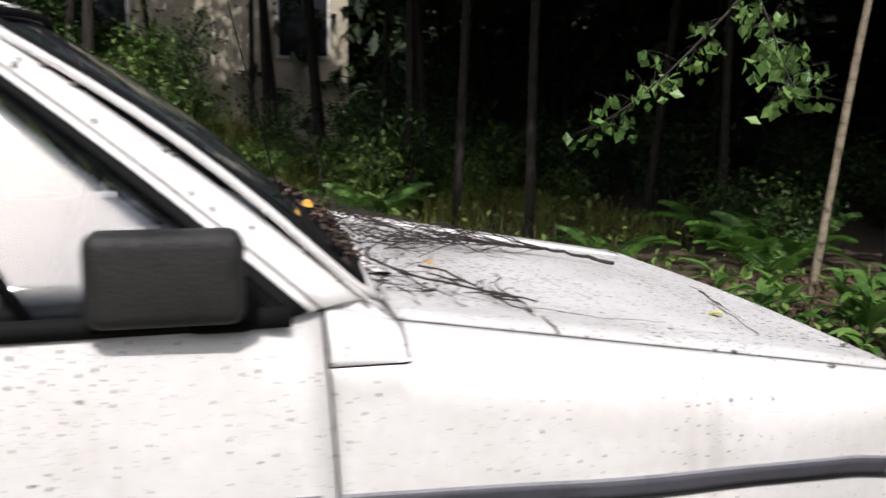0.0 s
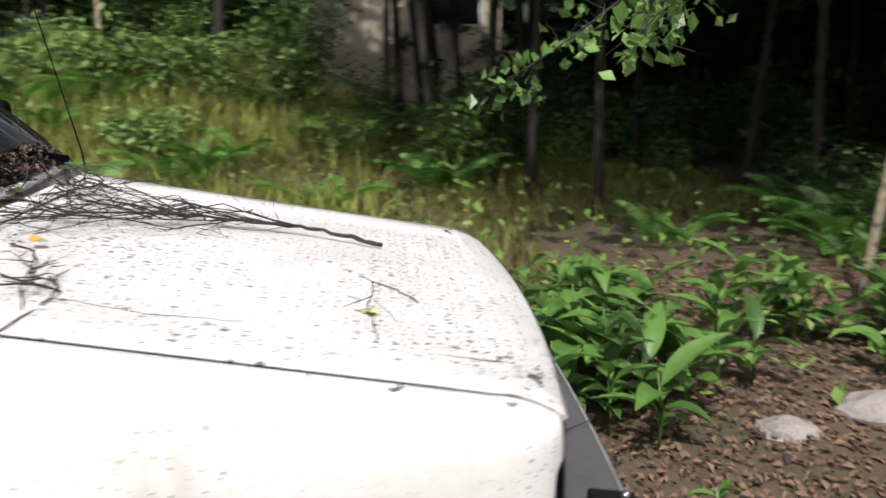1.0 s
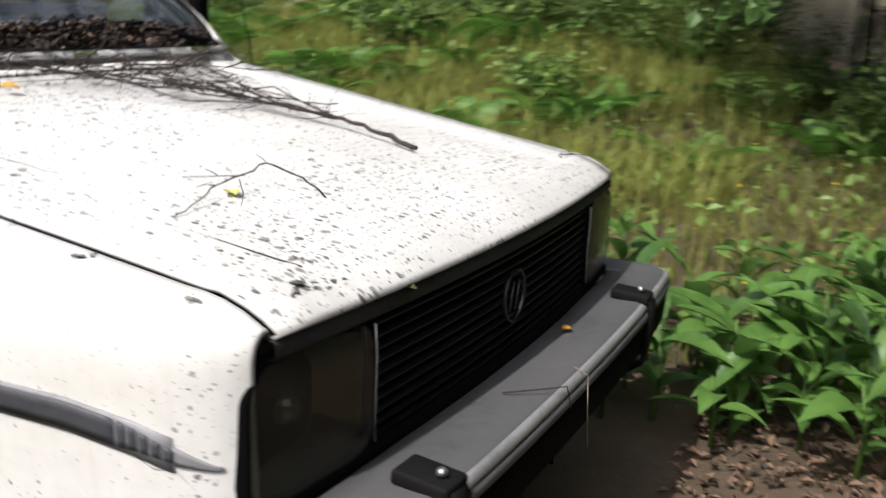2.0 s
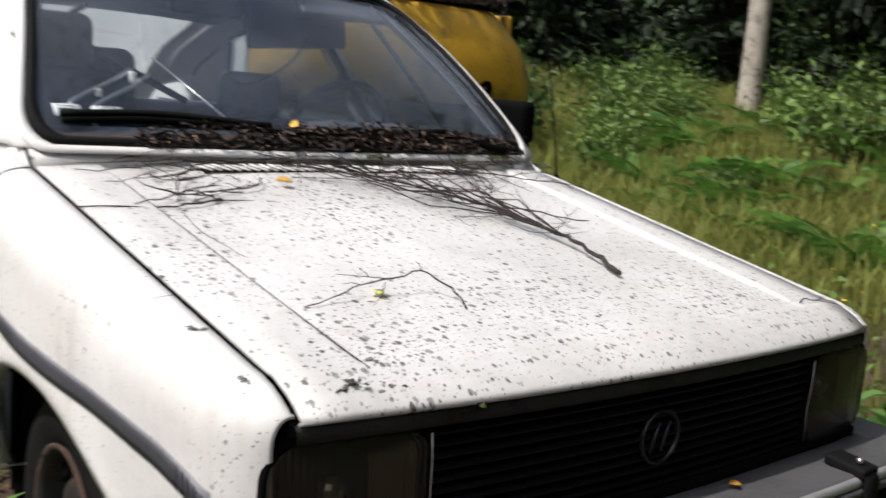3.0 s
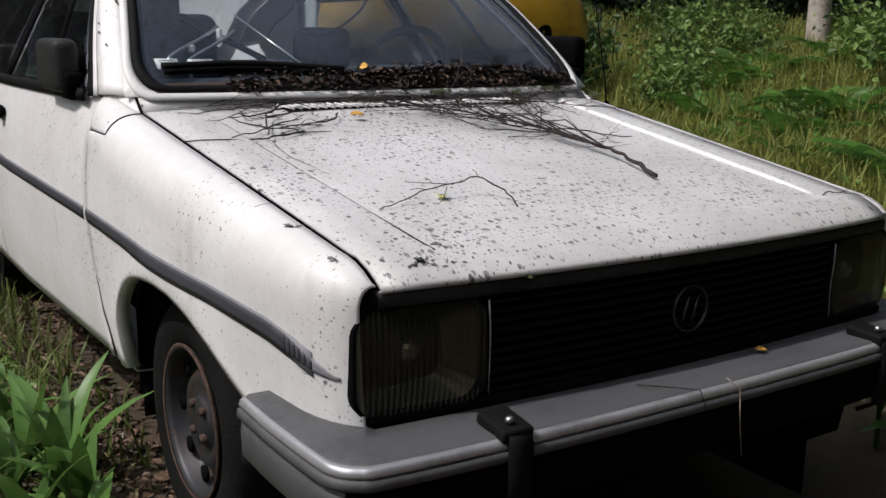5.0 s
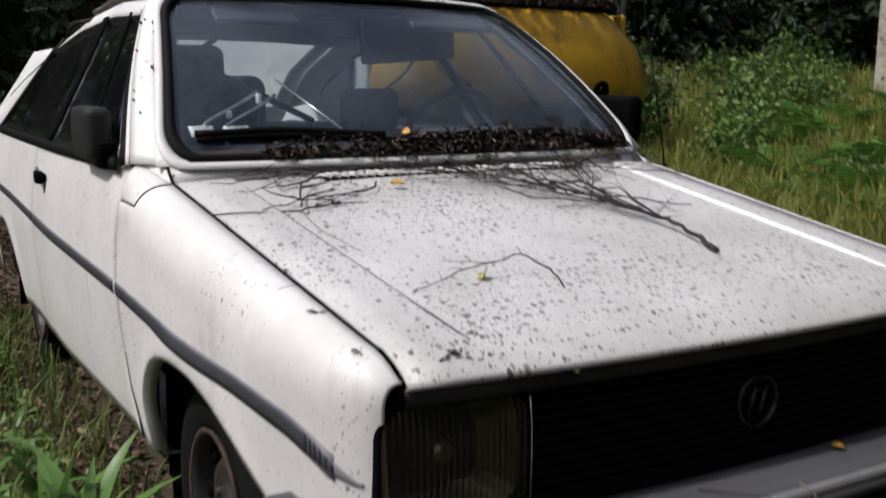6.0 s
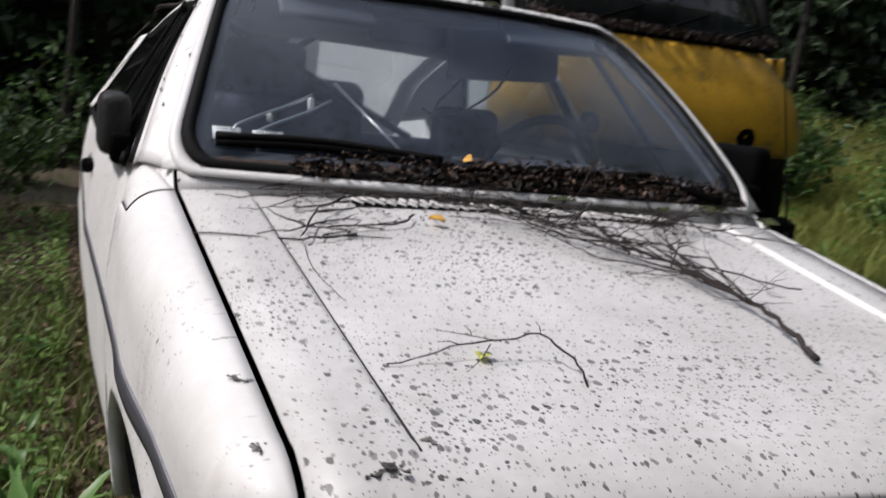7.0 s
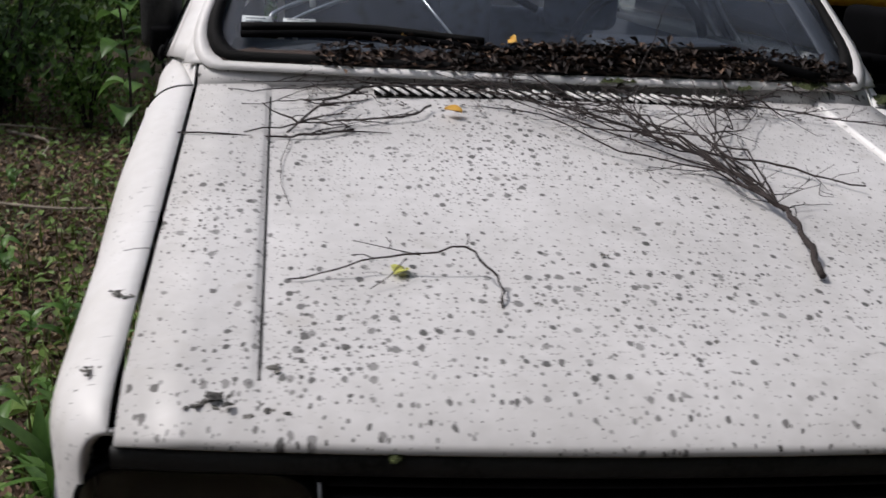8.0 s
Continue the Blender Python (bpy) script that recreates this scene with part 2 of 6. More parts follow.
LITTER_DARK = mat("wet_dead_leaves", (0.032, 0.02, 0.015), 0.8, vary=0.4, scale=30, second=(0.014, 0.01, 0.009), island=0.5)
YELLOW_LEAF = leaf_mat("yellow_leaf", (0.62, 0.36, 0.06), (0.45, 0.24, 0.04), 0.2)
MOSS = mat("moss", (0.045, 0.058, 0.014), 0.95, vary=0.4, scale=60, bump=1.0, bscale=300)
PAPER = mat("paper_label", (0.72, 0.72, 0.68), 0.8)
PRINT = mat("paper_print", (0.12, 0.13, 0.13), 0.8)
VAN_YELLOW = mat("van_yellow", (0.58, 0.33, 0.025), 0.5, vary=0.18, scale=5, second=(0.30, 0.19, 0.04), coat=0.2)
VAN_WHITE = mat("van_white", (0.66, 0.67, 0.66), 0.5, vary=0.12, scale=5)
LEAF = leaf_mat("leaf_green", (0.085, 0.165, 0.03), (0.035, 0.08, 0.016), 0.3)
LEAF_LIGHT = leaf_mat("leaf_light", (0.135, 0.215, 0.05), (0.06, 0.11, 0.025), 0.3)
LICHEN_DARK = mat("dark_lichen", (0.085, 0.082, 0.075), 0.95, vary=0.5, scale=70, bump=0.8, bscale=260)
LEAF_BIRCH = leaf_mat("leaf_birch", (0.16, 0.27, 0.075), (0.07, 0.14, 0.035), 0.3, 0.38)
# darker copy of the leaf green: the wood's shade is put into the colour
LEAF_SHADED = leaf_mat("leaf_shaded", (0.045, 0.085, 0.02), (0.02, 0.04, 0.011), 0.25)
NEEDLE = leaf_mat("needles", (0.025, 0.045, 0.016), (0.012, 0.022, 0.009), 0.1, 0.6)
GRASS = leaf_mat("grass_blades", (0.205, 0.225, 0.052), (0.125, 0.105, 0.035), 0.4, 0.6, 0.6)
GRASS_SIDE = leaf_mat("grass_side", (0.115, 0.155, 0.038), (0.075, 0.080, 0.028), 0.35, 0.6, 0.6)
PALE_POLE = mat("pale_pole_bark", (0.30, 0.26, 0.18), 0.9, vary=0.3, scale=20, second=(0.10, 0.08, 0.06))
LEAF_LONG = leaf_mat("long_leaf", (0.095, 0.19, 0.042), (0.05, 0.11, 0.025), 0.3, 0.4)
FERN = leaf_mat("fern_green", (0.12, 0.26, 0.045), (0.06, 0.14, 0.025), 0.4)
BIRCH_BARK = mat("birch_bark", (0.36, 0.32, 0.27), 0.85, vary=0.3, scale=6, second=(0.10, 0.08, 0.065), bump=0.5)
BARK = mat("dark_bark", (0.022, 0.018, 0.014), 0.95, vary=0.4, scale=14, bump=0.8, bscale=50)
PINE_BARK = mat("spotted_bark", (0.20, 0.165, 0.115), 0.95, vary=0.4, scale=22, second=(0.04, 0.03, 0.022), bump=0.8, bscale=40)
SOIL = mat("forest_floor", (0.060, 0.042, 0.026), 0.98, vary=0.4, scale=1.4, second=(0.045, 0.05, 0.018), bump=1.0, bscale=30)
STONE = mat("stone", (0.22, 0.20, 0.18), 0.9, vary=0.3, scale=10, bump=0.6)
DEADWOOD = mat("grey_deadwood", (0.26, 0.22, 0.17), 0.9, vary=0.3, scale=20, bump=0.4)
WALL_WHITE = mat("white_boards", (0.75, 0.75, 0.72), 0.7, vary=0.1)
WALL_CREAM = mat("cream_render", (0.46, 0.41, 0.31), 0.85, vary=0.15, scale=2)
ROOF = mat("roof_sheet", (0.10, 0.07, 0.06), 0.8, vary=0.3)
WINDOW_DARK = mat("dark_window", (0.02, 0.022, 0.025), 0.1)

# ---- building helpers ----
def mesh_from(name, verts, faces, smooth=True):
    me = bpy.data.meshes.new(name)
    me.from_pydata([tuple(map(float, v)) for v in verts], [], faces)
    me.polygons.foreach_set("use_smooth", [smooth] * len(me.polygons))
    me.update()
    return me


def part(name, me, material, parent=None, label="", thick=0.0, bevel=0.0):
    """Links a mesh (or bmesh) as one object, under a thing or a part."""
    if isinstance(me, bmesh.types.BMesh):
        bm, me = me, bpy.data.meshes.new(name)
        bm.to_mesh(me); bm.free()
    if material and not me.materials:
        me.materials.append(material)
    ob = new(name, me)
    ob.parent = parent
    if thick:
        md = ob.modifiers.new("thickness", "SOLIDIFY"); md.thickness, md.offset = thick, 0.0
    if bevel:
        md = ob.modifiers.new("edge", "BEVEL"); md.width, md.segments, md.limit_method = bevel, 2, "ANGLE"
    if label:
        ob["label"] = label
    return ob


def thing(name, label, category, group="", kind="", at=(0, 0, 0)):
    ob = new(name)
    ob.location = at
    ob.empty_display_size = 0.1
    return tagged(ob, label, category, group, kind)


def grid(P):
    """A sheet through an array of points, rows by columns."""
    P = np.asarray(P, float)
    n, m = P.shape[:2]
    f = [(i * m + j, i * m + j + 1, (i + 1) * m + j + 1, (i + 1) * m + j) for i in range(n - 1) for j in range(m - 1)]
    return mesh_from("sheet", P.reshape(-1, 3), f)


def join(meshes):
    v, f = [], []
    for vv, ff in meshes:
        k = len(v); v += list(vv); f += [tuple(i + k for i in q) for q in ff]
    return v, f


def tube_data(pts, r0, r1=None, sides=6, wobble=0.0, rng=None):
    """Rings along a path that tapers from r0 to r1."""
    r1 = r0 if r1 is None else r1
    pts = [Vector(p) for p in pts]
    v, f = [], []
    for i, p in enumerate(pts):
        d = (pts[min(i + 1, len(pts) - 1)] - pts[max(i - 1, 0)]).normalized()
        a = d.orthogonal().normalized() if abs(d.z) > 0.9 else d.cross(Vector((0, 0, 1))).normalized()
        b = d.cross(a)
        r = r0 + (r1 - r0) * i / max(1, len(pts) - 1)
        if wobble:
            r *= 1 + rng.uniform(-wobble, wobble)
        for k in range(sides):
            t = 2 * math.pi * k / sides
            v.append(p + (a * math.cos(t) + b * math.sin(t)) * r)
        if i:
            o = (i - 1) * sides
            f += [(o + k, o + (k + 1) % sides, o + sides + (k + 1) % sides, o + sides + k) for k in range(sides)]
    f.append(tuple(range(sides - 1, -1, -1)))
    f.append(tuple(range(len(v) - sides, len(v))))
    return v, f


def tube(pts, r0, r1=None, sides=8):
    return mesh_from("tube", *tube_data(pts, r0, r1, sides))


def box_bm(size, at=(0, 0, 0), bevel=0.0, segments=2, rot=None):
    bm = bmesh.new()
    bmesh.ops.create_cube(bm, size=1.0)
    bmesh.ops.scale(bm, vec=size, verts=bm.verts)
    if bevel:
        bmesh.ops.bevel(bm, geom=list(bm.edges), offset=bevel, segments=segments, affect="EDGES", profile=0.5)
    if rot:
        bmesh.ops.rotate(bm, cent=(0, 0, 0), matrix=Euler([radians(a) for a in rot]).to_matrix(), verts=bm.verts)
    bmesh.ops.translate(bm, vec=at, verts=bm.verts)
    for fc in bm.faces:
        fc.smooth = bevel > 0.004
    return bm


def lathe(profile, axis_y, centre, segs=40, hand=1):
    """Turns (radius, depth) pairs about a line along y."""
    v, f = [], []
    m = len(profile)
    for i in range(segs):
        a = 2 * math.pi * i / segs
        for r, d in profile:
            v.append((centre[0] + r * math.cos(a), axis_y + hand * d, centre[1] + r * math.sin(a)))
    for i in range(segs):
        for j in range(m - 1):
            f.append((i * m + j, i * m + j + 1, ((i + 1) % segs) * m + j + 1, ((i + 1) % segs) * m + j))
    return mesh_from("lathe", v, f)


def smooth_path(pts, n=8):
    """Points along a soft curve through the given ones."""
    p = [Vector(q) for q in pts]
    p = [p[0] * 2 - p[1]] + p + [p[-1] * 2 - p[-2]]
    out = []
    for i in range(1, len(p) - 2):
        for k in range(n):
            t = k / n
            out.append(0.5 * ((2 * p[i]) + (p[i + 1] - p[i - 1]) * t + (2 * p[i - 1] - 5 * p[i] + 4 * p[i + 1] - p[i + 2]) * t * t
                              + (3 * p[i] - p[i - 1] - 3 * p[i + 1] + p[i + 2]) * t ** 3))
    return out + [p[-2]]

# ---- the car: x forward, y to its driver's side ----
car = thing("hatchback_car", "old white hatchback car with lichen spots, abandoned in long grass", "car")
XC, ZC, RA = -0.72, 0.215, 0.395          # front wheel arch
XR = XC - 2.55                              # rear wheel arch
HOOD_REAR = -1.085


def hood_z(x):
    """Height of the bonnet's edge along the car, with its rounded lip."""
    x = np.asarray(x, float)
    z = 0.768 - 0.160 * x
    u = np.clip((x + 0.075) / 0.088, 0, 1)
    return z - 0.026 * u ** 2.2 + 0.0025 * np.exp(-((x + 0.070) / 0.012) ** 2)


def gap_y(x):
    return 0.702 + 0.036 * np.clip(-np.asarray(x, float) / 1.08, 0, 1.2)


def wide(x):
    """The body grows wider from the wheels back to the doors."""
    return 0.053 * np.clip((-np.asarray(x, float) - 0.45) / 1.6, 0, 1)


def side_y(x, z):
    """Half width of the body side."""
    x, z = np.broadcast_arrays(np.asarray(x, float), np.asarray(z, float))
    y = np.interp(z, [0.18, 0.28, 0.45, 0.60, 0.70, 0.80, 0.90, 0.985], [0.765, 0.79, 0.815, 0.827, 0.832, 0.826, 0.812, 0.795])
    y = y + wide(x) - 0.052 * np.clip((x + 0.8) / 0.8, 0, 1) ** 1.3
    u = np.clip((x + 0.13) / 0.142, 0, 0.999)
    y = y - 0.072 * (1 - np.sqrt(1 - u * u))
    for c in (XC, XR):
        r = np.hypot(x - c, z - ZC)
        y = y + 0.010 * np.exp(-((r - RA - 0.01) / 0.05) ** 2) * (z > 0.2)
    return y - 0.04 * np.clip((-3.55 - x) / 0.75, 0, 1.2) ** 2


def low_z(x, base):
    """Lower edge of the side: sill and wheel arches; the front arch runs out long towards the bumper."""
    z = np.full_like(x, base)
    d = RA ** 2 - (x - XR) ** 2
    z = np.maximum(z, np.where(d > 0, ZC + np.sqrt(np.clip(d, 0, None)), base))
    front = np.interp(x, [-1.075, -1.07, -1.045, -1.00, -0.94, -0.88, -0.81, -0.74, -0.65, -0.57, -0.48, -0.40, -0.34, -0.22, -0.12, 0.0],
                      [base, 0.40, 0.455, 0.51, 0.558, 0.588, 0.603, 0.607, 0.60, 0.578, 0.538, 0.495, 0.460, 0.39, 0.355, 0.33])
    return np.where(x > -1.075, front, z)


def columns(x0, x1, n):
    xs = list(np.linspace(x0, x1, n))
    for c in (XC, XR):
        for s in (-1, 1):
            xs += [c + s * RA * k for k in (1.0, 0.998, 0.99, 0.97, 0.94, 0.9)] + [-1.0752, -1.0698]
    lo, hi = min(x0, x1), max(x0, x1)
    return np.array(sorted({round(float(v), 5) for v in xs if lo - 1e-9 <= v <= hi + 1e-9}))


def mirrored(P, s):
    P = np.array(P, float)
    P[..., 1] *= s
    return P


# bonnet with two pressed creases
xs = np.concatenate([np.linspace(0.012, -0.11, 19), np.linspace(-0.14, HOOD_REAR, 16)])
def hood_cols(x):
    c = 0.558 + 0.036 * np.clip(-x / 1.08, 0, 1)
    g = gap_y(x) - 0.005
    ys = np.array([g, (g + c) / 2, c + 0.012, c + 0.006, c + 0.004, c - 0.004, c - 0.010, 0.45, 0.3, 0.15, 0.0])
    dz = np.array([0.002, 0.0055, 0.0075, 0.0072, 0.0064, -0.0002, 0.0006, 0.004, 0.008, 0.011, 0.012])
    return ys, dz
def bow(y, x=0.0):
    """The nose is bowed in plan."""
    return 0.040 * (1 - np.clip(np.abs(y) / 0.71, 0, 1) ** 2) * np.clip(1 + x / 0.30, 0, 1)
def bowed(me):
    for v in me.verts if isinstance(me, bmesh.types.BMesh) else me.vertices:
        v.co.x += float(bow(v.co.y))
    return me
rows = []
for x in xs:
    ys, dz = hood_cols(x)
    ys = np.concatenate([-ys, ys[::-1][1:]]); dz = np.concatenate([dz, dz[::-1][1:]])
    k = np.clip(-x / 0.25, 0, 1)
    rows.append(np.stack([x + bow(ys, x), ys, hood_z(x) + dz * k], -1))
r0 = rows[0].copy(); r0[:, 0] -= 0.012; r0[:, 2] -= 0.008
hood = part("bonnet", grid([r0] + rows), PAINT_TOP, car, "dull white bonnet covered in dark lichen spots", thick=0.006)

for s in (-1, 1):
    cl = []
    for x in np.linspace(-0.06, -1.02, 30):
        ys, dz = hood_cols(x)
        cl.append((x + float(bow(ys[4], x)), s * float(ys[5]), float(hood_z(x)) + float(dz[5]) * min(1.0, -x / 0.25) + 0.0035))
    if s < 0:
        # dark line painting the shade of the step that faces away from the sun
        part("crease_grime", tube(cl, 0.0022, 0.0022, 6), TRIM, hood)
    else:
        # strip of clean white paint that carries the sunlit highlight of this step
        P = []
        for x in np.linspace(-0.10, HOOD_REAR + 0.01, 24):
            ys, dz = hood_cols(x)
            P.append([(x + float(bow(y, x)), y, float(hood_z(x)) + d * min(1.0, -x / 0.25) + 0.0035) for y, d in zip(ys[3:6], dz[3:6])])
        part("crease_edge", grid(P), PAINT, hood, "clean white edge of the pressed step, its sunlit highlight painted in", thick=0.001)

# intake louvres at the rear of the bonnet
vent = part("intake_backing", grid([[(x, y, hood_z(x) + 0.0155) for y in np.linspace(-0.385, 0.42, 30)] for x in (-1.070, -1.045, -1.020)]), DARK, car, "black louvred air intake", thick=0.003)
slat_me = mesh_from("slat", *tube_data([(-0.027, -0.006, 0), (0.027, 0.006, 0)], 0.0042, 0.0042, 6))
slat_me.materials.append(PAINT)
for i in range(34):
    y = -0.378 + i * 0.0238
    if i == 16:
        continue
    sl = part("slat", slat_me, None, vent)
    sl.location = (-1.045, y, float(hood_z(-1.045)) + 0.017)
    sl.rotation_euler = (0, radians(9), radians(14))

# scuttle between bonnet and windscreen
def ws_bottom(u):
    return np.array([-1.150 + 0.045 * (1 - u * u), 0.733 * u, 0.990])
def ws_top(u):
    return np.array([-1.737 + 0.035 * (1 - u * u), 0.582 * u, 1.421 + 0.016 * (1 - u * u)])
us = np.linspace(-1, 1, 25)
part("scuttle", grid([[(HOOD_REAR - 0.005, gap_y(HOOD_REAR) * u * 0.995, hood_z(HOOD_REAR) + 0.006 * (1 - u * u)) for u in us],
                      [(np.array([HOOD_REAR - 0.02, gap_y(HOOD_REAR) * u, hood_z(HOOD_REAR) + 0.012]) + ws_bottom(u)) / 2 for u in us],
                      [ws_bottom(u) + (0, 0, -0.004) for u in us]]), PAINT_TOP, car, thick=0.004)
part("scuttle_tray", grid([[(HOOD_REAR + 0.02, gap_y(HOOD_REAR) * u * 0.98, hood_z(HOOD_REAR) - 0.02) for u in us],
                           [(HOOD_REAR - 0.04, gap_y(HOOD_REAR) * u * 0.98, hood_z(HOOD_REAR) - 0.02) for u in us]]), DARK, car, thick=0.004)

def stripe_z(x):
    return np.interp(x, [-4.2, -3.0, -2.0, -1.28, -0.92, -0.66, -0.40, -0.22, -0.12, -0.03], [0.75, 0.738, 0.710, 0.688, 0.669, 0.653, 0.640, 0.632, 0.618, 0.590])


def gap_x(z):
    return np.interp(z, [0.24, 0.33, 0.40, 0.50, 0.60, 0.75, 0.90, 0.985], [-1.10, -1.13, -1.155, -1.185, -1.200, -1.208, -1.218, -1.220])


# front wings
for s, nm in ((-1, "passenger"), (1, "driver")):
    xs = columns(-1.212, 0.0, 46)
    th = np.linspace(0, math.pi / 2, 12)
    P = []
    for x in xs:
        zt = float(hood_z(x)) - 0.001
        if x < -1.092:
            zt = 0.895
        yg = float(gap_y(x)) + 0.004
        h = float(np.interp(x, [-0.45, -0.10, 0.0], [0.135, 0.085, 0.045])) if x > -1.092 else 0.05
        zs = zt - h
        yo = float(side_y(x, zs))
        if x < -1.092:
            yg = yo - 0.012
        up = [(x, yg + (yo - yg) * math.sin(a) ** 0.8, zs + h * math.cos(a) ** 0.8 if a < 1.57 else zs) for a in th]
        zl = float(low_z(np.array([x]), 0.322)[0])
        zz = np.linspace(zs, zl, 16)[1:]
        lowp = [(x, float(side_y(x, z)), z) for z in zz]
        lip = [(x, float(side_y(x, zl)) - 0.03, zl)]
        col = up + lowp + lip
        k = float(np.clip((-x - 0.95) / 0.262, 0, 1))
        P.append([(q[0] + k * (float(gap_x(q[2])) + 1.212 + 0.003), q[1], q[2]) for q in col])
    P.append([(q[0] + 0.002, q[1] - 0.004, q[2] - 0.002) for q in P[-1]])
    P.append([(q[0] - 0.012, q[1] - 0.009, q[2] - 0.004) for q in P[-2]])
    wing = part("wing", grid(mirrored(P, s)), PAINT if s < 0 else PAINT_WING, car, "white front wing with a grey stripe and grime", thick=0.004)
    well = []
    for k in np.linspace(-0.15, math.pi + 0.15, 22):
        cx, cz = XC + (RA + (0.24 if math.cos(k) > 0 else 0.0) * math.cos(k) ** 2) * math.cos(k), ZC + (RA + 0.012) * math.sin(k)
        well.append([(cx, 0.765, cz), (cx, 0.55, cz)])
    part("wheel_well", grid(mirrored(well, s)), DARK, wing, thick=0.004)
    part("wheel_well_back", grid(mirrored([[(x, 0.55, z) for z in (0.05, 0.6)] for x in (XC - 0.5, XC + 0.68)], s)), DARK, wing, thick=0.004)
    part("rust_crack", tube(mirrored([(float(gap_x(z)) + o, float(side_y(-1.19, z)) + 0.001, z) for o, z in ((0.004, 0.53), (0.008, 0.48), (0.002, 0.44), (0.010, 0.39), (0.004, 0.33))], s), 0.003, 0.006, 6), RUST, wing)
    # pillar foot between wing, bonnet and windscreen
    A, B = np.array([-1.090, 0.742, 0.938]), np.array([-1.098, 0.807, 0.897])
    C, D = np.array([-1.152, 0.742, 0.987]), np.array([-1.214, 0.808, 0.899])
    E = np.array([-1.216, 0.786, 0.986])
    yg, zt = float(gap_y(-1.088)) + 0.004, float(hood_z(-1.088)) - 0.001
    yo = float(side_y(-1.088, zt - 0.135))
    S = [np.array([-1.090, yg + (yo - yg) * math.sin(a) ** 0.8, zt - 0.135 + 0.135 * max(0.0, math.cos(a)) ** 0.8]) for a in np.linspace(0, math.pi / 2, 60)]
    S = [p for p in S if p[2] > 0.893]
    S = [S[int(k)] for k in np.linspace(0, len(S) - 1, 10)]
    D = np.array([-1.214, S[-1][1] + 0.002, S[-1][2]])
    line = [p + (0.002, 0.002, 0.002) for p in S] + [S[-1] + (D - S[-1]) * k + (0, 0.003, 0.001) for k in (0.1, 0.5, 1.0)]
    part("seam", tube(mirrored(line, s), 0.0020, 0.0020, 6), DARK, car)
    def patch(p, q, r, t, bulge):
        return [[(p + (q - p) * v) * (1 - w) + (t + (r - t) * v) * w + np.array([0.004, 0.012, 0.008]) * bulge * math.sin(math.pi * v) for v in np.linspace(0, 1, 9)] for w in np.linspace(0, 1, 9)]
    T = [E + (D - E) * v + np.array([0.0, 0.012, 0.006]) * math.sin(math.pi * v) for v in np.linspace(0, 1, 10)]
    part("pillar_foot", grid(mirrored([[a * (1 - w) + b * w for a, b in zip(S, T)] for w in np.linspace(0, 1, 9)], s)), PAINT, car, thick=0.004)
    foot = patch(A, A + (E - A) * 0.02, E, C, 0.0)
    part("pillar_foot", grid(mirrored(foot, s)), PAINT, car, thick=0.004)
    # grey stripe along the wing, with a lighter edge, breaking into bars towards the front
    def stripe(x0, x1, w0, w1, off, material, name, parent, n=50):
        P = []
        for x in np.linspace(x0, x1, n):
            zc = stripe_z(x)
            w = w0 + (w1 - w0) * (x - x0) / (x1 - x0)
            P.append([(x, float(side_y(x, zc + dz)) + off, zc + dz) for dz in np.linspace(-w / 2, w / 2, 4)])
        return part(name, grid(mirrored(P, s)), material, parent, thick=0.002)
    stripe(-1.205, -0.075, 0.036, 0.044, 0.0035, DECAL_EDGE, "stripe_edge", wing)
    stripe(-1.205, -0.150, 0.026, 0.034, 0.0055, DECAL, "stripe", wing)
    for k in range(5):
        stripe(-0.145 + k * 0.015, -0.134 + k * 0.015, 0.033 - k * 0.004, 0.031 - k * 0.004, 0.0055, DECAL, "stripe_bar", wing, 3)
    stripe(-0.075, -0.022, 0.024, 0.004, 0.0035, DECAL_EDGE, "stripe_tip", wing, 12)
    # cracked paint under the stripe's end
    part("paint_crack", tube(mirrored([(x, float(side_y(x, z)) + 0.001, z) for x, z in ((-0.13, 0.598), (-0.10, 0.582), (-0.075, 0.584), (-0.055, 0.560))], s), 0.0016, 0.0010, 5), RUST, wing)

